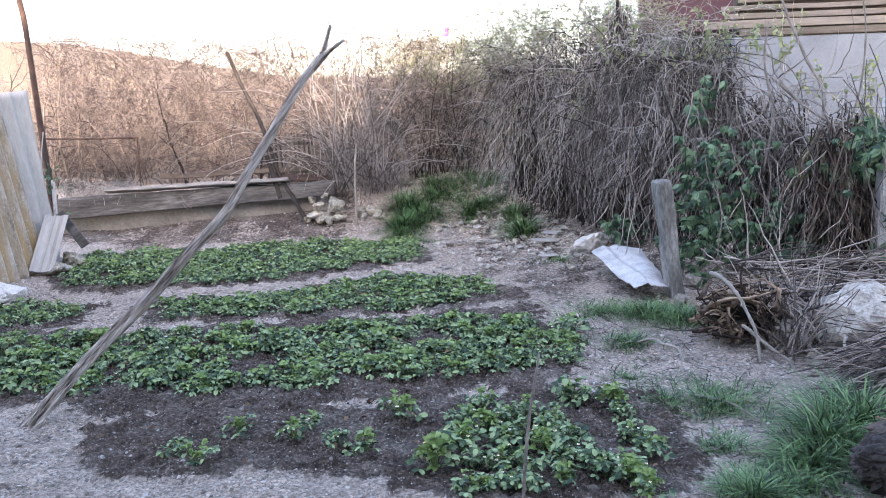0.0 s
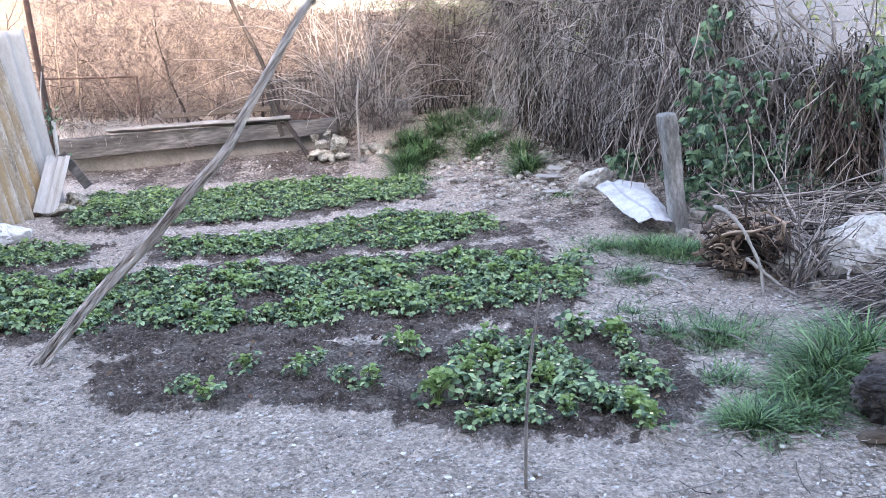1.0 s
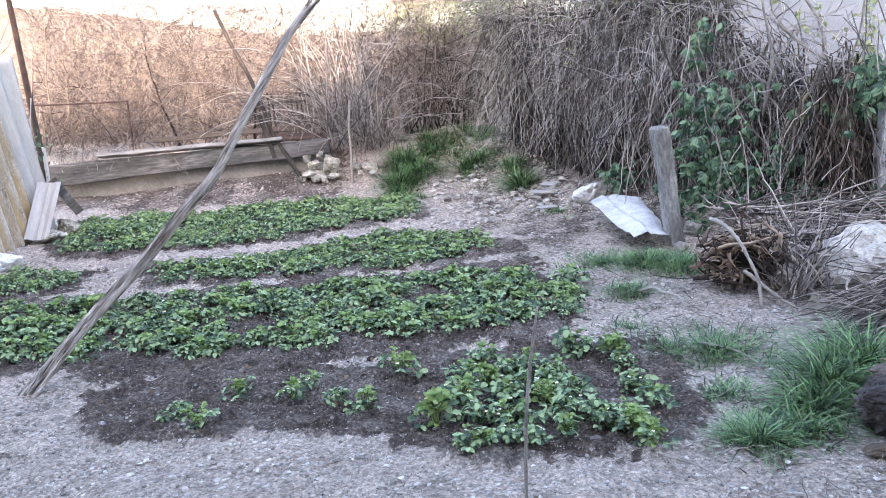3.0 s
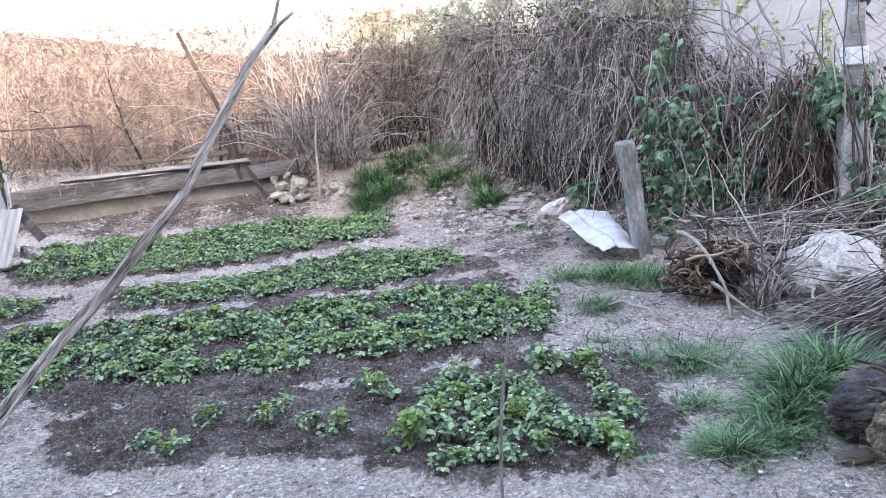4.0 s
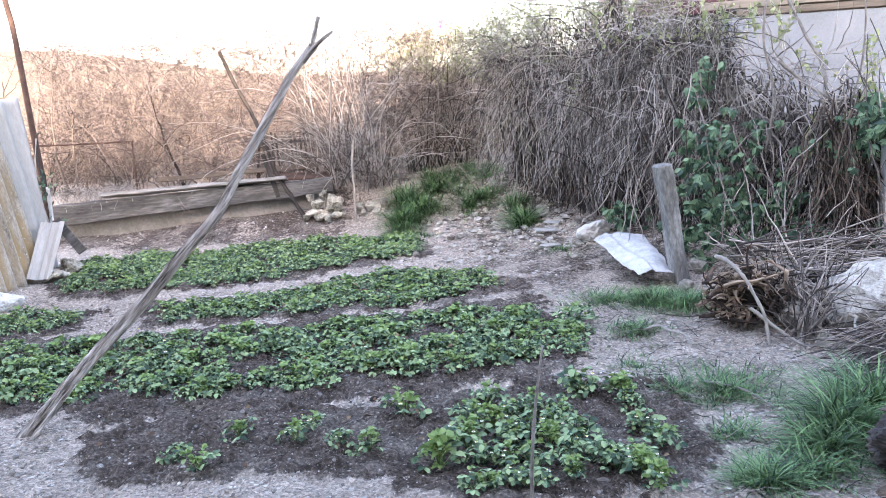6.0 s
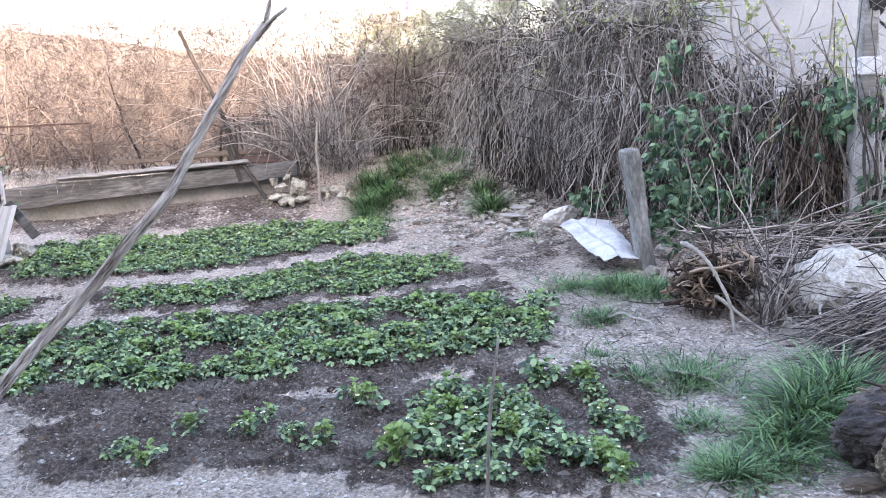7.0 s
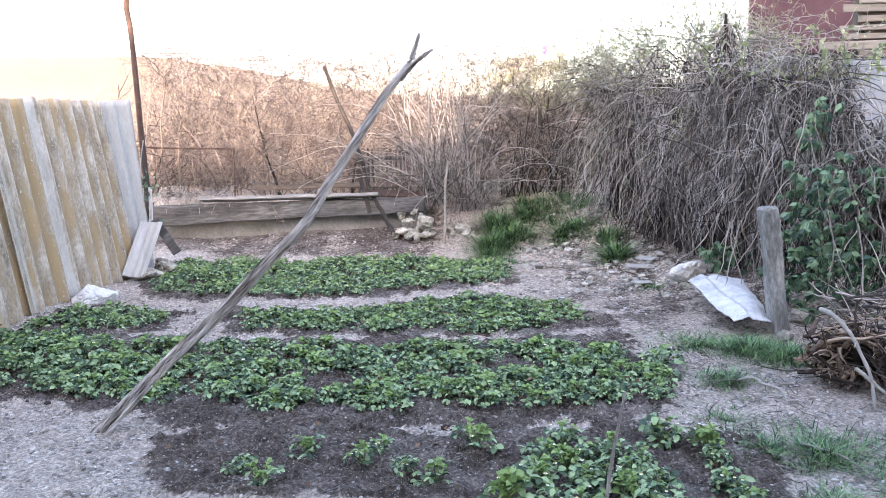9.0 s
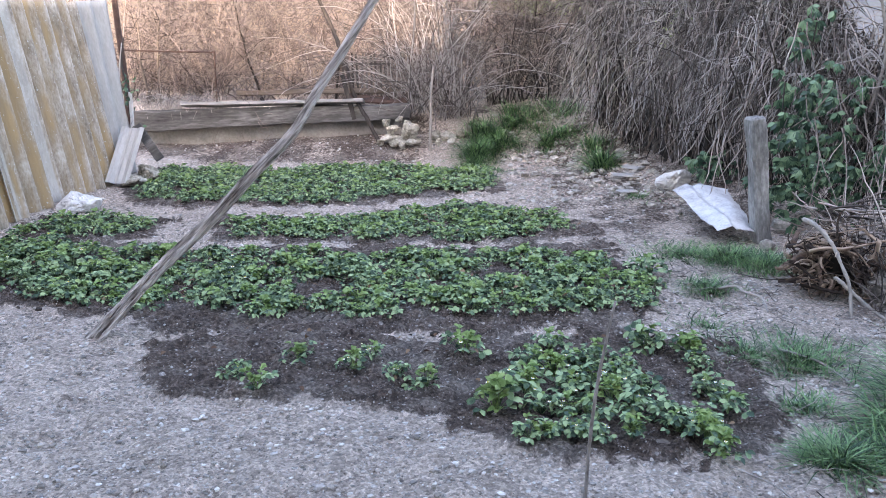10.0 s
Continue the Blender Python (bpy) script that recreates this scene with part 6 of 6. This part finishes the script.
# ---- pebbles, clods and small plants strewn on the ground ----
def strewn(name, count, area, sizes, mat, label, keep=None, seed=1):
    r = np.random.default_rng(seed)
    bm = bmesh.new()
    bmesh.ops.create_icosphere(bm, subdivisions=1, radius=1.0)
    base = np.array([v.co[:] for v in bm.verts])
    tri = np.array([[v.index for v in f.verts] for f in bm.faces])
    bm.free()
    verts, faces, n = [], [], 0
    x = r.uniform(area[0], area[1], count)
    y = r.uniform(area[2], area[3], count)
    z = height(x, y)
    for k in range(count):
        if keep and not keep(x[k], y[k]):
            continue
        s = sizes[0] * (sizes[1] / sizes[0]) ** (r.uniform() ** 2.2)
        a = r.uniform(0, 6.28)
        v = base * (1 + 0.22 * r.standard_normal((len(base), 1))) * s * np.array([r.uniform(0.8, 1.5), 1.0, r.uniform(0.4, 0.8)])
        c, q = np.cos(a), np.sin(a)
        verts.append(np.stack([v[:, 0] * c - v[:, 1] * q + x[k], v[:, 0] * q + v[:, 1] * c + y[k], v[:, 2] + z[k] + s * 0.15], -1))
        faces += (tri + n).tolist()
        n += len(base)
    tagged(solid(name, np.concatenate(verts), faces, mat), label, name, kind="stuff")


strewn("gravel", 22000, (-4.2, 2.4, 1.7, 5.2), (0.0025, 0.0115), PEBBLE, "pale gravel and small stones strewn on the earth", None, 4)
strewn("gravel", 7000, (-4.2, 2.0, 5.0, 10.2), (0.003, 0.018), PEBBLE, "pale gravel and small stones strewn on the earth", None, 4)
strewn("earth_crumbs", 9000, (-4.0, 2.2, 1.7, 6.5), (0.003, 0.014), CRUMB, "brown crumbs of earth strewn on the dry ground", None, 9)
strewn("rubble", 700, (-0.4, 1.7, 7.4, 10.6), (0.012, 0.05), STONE, "small pale rubble strewn over the bank", None, 14)
strewn("earth_crumbs", 7000, (-3.6, 1.1, 2.9, 6.2), (0.003, 0.011), CRUMB, "pale dry crumbs of earth on the dark soil", lambda x, y: any(inside(b, x, y) for b in (BED_FRONT, SOIL_MIDDLE)), 26)
strewn("soil_clods", 11000, (-3.6, 1.1, 2.9, 6.2), (0.004, 0.024), CLOD, "dark crumbly clods of soil in the beds", lambda x, y: any(inside(b, x, y) for b in (BED_FRONT, SOIL_MIDDLE)), 6)


def build_back_details():
    """Small things about the low wall and the brush."""
    frame_ob = thing("trellis", "thin rusty rectangular frame standing in the brush", "trellis", (-4.32, 10.42, 0.5))
    for name, pts in (("top_bar", [(-0.6, 0, 0.66), (0, 0, 0.645), (0.58, 0, 0.64)]), ("side_bar", [(0.58, 0, 0.65), (0.575, 0, 0.3), (0.57, 0, 0.0)])):
        gnarled(pts, 0.012, 0.011, 6, 0.08).build(name, RUST, frame_ob)
    t = Tubes()
    for k in range(260):
        x = rng.uniform(-4.6, -3.7)
        t.add(wander((x, 10.08 + rng.normal(0, 0.05), 0.60 + rng.uniform(-0.02, 0.06)), (rng.normal(0, 1), rng.normal(-0.3, 0.3), rng.normal(-0.1, 0.4)), rng.uniform(0.1, 0.35), 6, 0.25, 0.12), 0.003, 0.0015, 3)
    tagged(t.build("dry_grass", GREY_VINE), "matted dry grass hanging over the beam", "dry grass", kind="stuff")
    t = Tubes()
    for k in range(160):
        x, y = rng.uniform(-3.6, -3.0), rng.uniform(8.9, 9.9)
        t.add(wander((x, y, ground_at(x, y) + 0.01), (rng.normal(0, 1), rng.normal(0, 1), 0.3), rng.uniform(0.1, 0.3), 5, 0.3, 0.1), 0.003, 0.0015, 3)
    tagged(t.build("dry_litter", DRY_TWIG), "dry twigs and stalks littering the ground by the wall", "litter", kind="stuff")
    g = Leaves()
    for k in range(5):
        g.blade((0, 0, 0), rng.normal(0, 1, 3), rng.normal(0, 1, 3), 0.075, 0.06, (0.3, 0.5, 0.5, 0.2), 0.4, 0.6)
    bag = g.build("plastic_bag", PINK_CLOTH)
    bag.location = (0.08, 11.0, 2.30)
    tagged(bag, "small pink plastic bag caught in the shrub", "bag")
    for pts, r0 in (([(-3.95, 8.45, 0.3), (-3.9, 8.4, 0.7), (-3.96, 8.42, 1.1), (-3.92, 8.43, 1.35)], 0.012), ([(-3.92, 8.4, 0.4), (-3.98, 8.38, 0.9), (-3.93, 8.4, 1.3)], 0.009)):
        climber = thing("post_vine", "thin dry vine climbing the rusty fence post", "vine")
        gnarled(pts, r0, r0 * 0.6, 6, 0.15).build("stem", GREY_VINE, climber)
    g = Leaves()
    for k in range(50):
        g.blade((-3.9 + rng.normal(0, 0.05), 8.36 + rng.normal(0, 0.04), rng.choice([0.45, 0.75, 0.9]) + rng.normal(0, 0.05)), rng.normal(0, 1, 3), rng.normal(0, 1, 3), 0.045, 0.03, LOBE, 0.2, 0.2)
    tagged(g.build("post_leaves", IVY), "few green leaves on the fence post", "leaves", kind="stuff")


build_back_details()


def build_right_corner():
    """Brown dead bush and bare branches before the white wall."""
    t = Tubes()
    for k in range(200):
        x = rng.normal(2.76, 0.11)
        t.add(wander((x, 6.02 + rng.normal(0, 0.1), rng.uniform(0.5, 1.25)), (rng.normal(0, 0.3), rng.normal(-0.1, 0.2), -1), rng.uniform(0.25, 0.7), 7, 0.2, 0.05), rng.uniform(0.003, 0.009), 0.002, 4)
    tagged(t.build("dead_bush", DEAD_BUSH), "hanging brown dead bush on the fence", "dead bush", kind="stuff")
    for pts, r0, label in (([(2.75, 6.3, 1.15), (2.85, 6.5, 1.45), (2.78, 6.7, 1.75), (2.70, 6.9, 2.1), (2.6, 7.0, 2.5)], 0.02, "bare tan branch rising before the white wall"),
                           ([(2.45, 6.35, 1.55), (2.62, 6.3, 1.38), (2.8, 6.2, 1.25), (2.95, 6.2, 1.28)], 0.018, "crooked grey branch lying over the fence"),
                           ([(2.38, 6.4, 0.9), (2.42, 6.35, 1.3), (2.36, 6.4, 1.7), (2.42, 6.5, 2.0)], 0.016, "pale upright vine stem on the fence"),
                           ([(2.9, 6.2, 1.2), (2.98, 6.2, 1.5), (3.02, 6.25, 1.9), (2.98, 6.3, 2.3)], 0.012, "thin upright stem beside the pillar")):
        ob = thing("bare_branch", label, "branch")
        along_z(gnarled(pts, r0 * 0.75, r0 * 0.4, 8, 0.14).build("limb", BARE_BARK, ob))
    t = Tubes()
    for k in range(26):
        x = rng.uniform(2.3, 3.5)
        t.add(wander((x, 6.3 + rng.uniform(-0.1, 0.8), rng.uniform(1.1, 1.7)), (rng.normal(0, 0.7), rng.normal(0, 0.2), 0.8), rng.uniform(0.3, 0.9), 9, 0.22), rng.uniform(0.003, 0.007), 0.002, 3)
    tagged(t.build("bare_twigs", GREY_VINE), "fine bare twigs before the white wall", "twigs", kind="stuff")


build_right_corner()


def build_dead_leaves():
    g = Leaves()
    for poly, n in ((BED_MIDDLE, 420), (BED_SECOND, 160), (BED_BACK, 200), (BED_FRONT, 60)):
        xs, ys = [p[0] for p in poly], [p[1] for p in poly]
        for _ in range(n):
            x, y = rng.uniform(min(xs), max(xs)), rng.uniform(min(ys), max(ys))
            if inside(poly, x, y):
                g.blade((x, y, ground_at(x, y) + rng.uniform(0.02, 0.085)), (rng.normal(0, 1), rng.normal(0, 1), rng.normal(0, 0.3)), (rng.normal(0, 0.4), rng.normal(0, 0.4), 1), rng.uniform(0.02, 0.035), 0.02, LOBE, 0.3, 0.4)
    tagged(g.build("dead_leaves", DEAD_LEAF), "withered reddish brown leaves among the strawberry plants", "leaves", kind="stuff")


build_dead_leaves()


def build_slat_fence():
    fence = thing("slat_fence", "small grey picket panel standing in the brush", "fence", (-1.95, 10.62, 0.5))
    for k in range(10):
        s = part("slat", box_bm((0.022, 0.012, 0.58 + 0.03 * rng.standard_normal()), 3, 0.002, 0.004, k), FENCE_BOARD, fence)
        s.location, s.rotation_euler = (-0.26 + 0.058 * k, 0, 0.33), (0, radians(rng.normal(0, 2)), 0)
    for z in (0.15, 0.5):
        r = part("rail", box_bm((0.62, 0.014, 0.03), 4, 0.002, 0.004, 3), FENCE_BOARD, fence)
        r.location = (0, 0.014, z)


build_slat_fence()
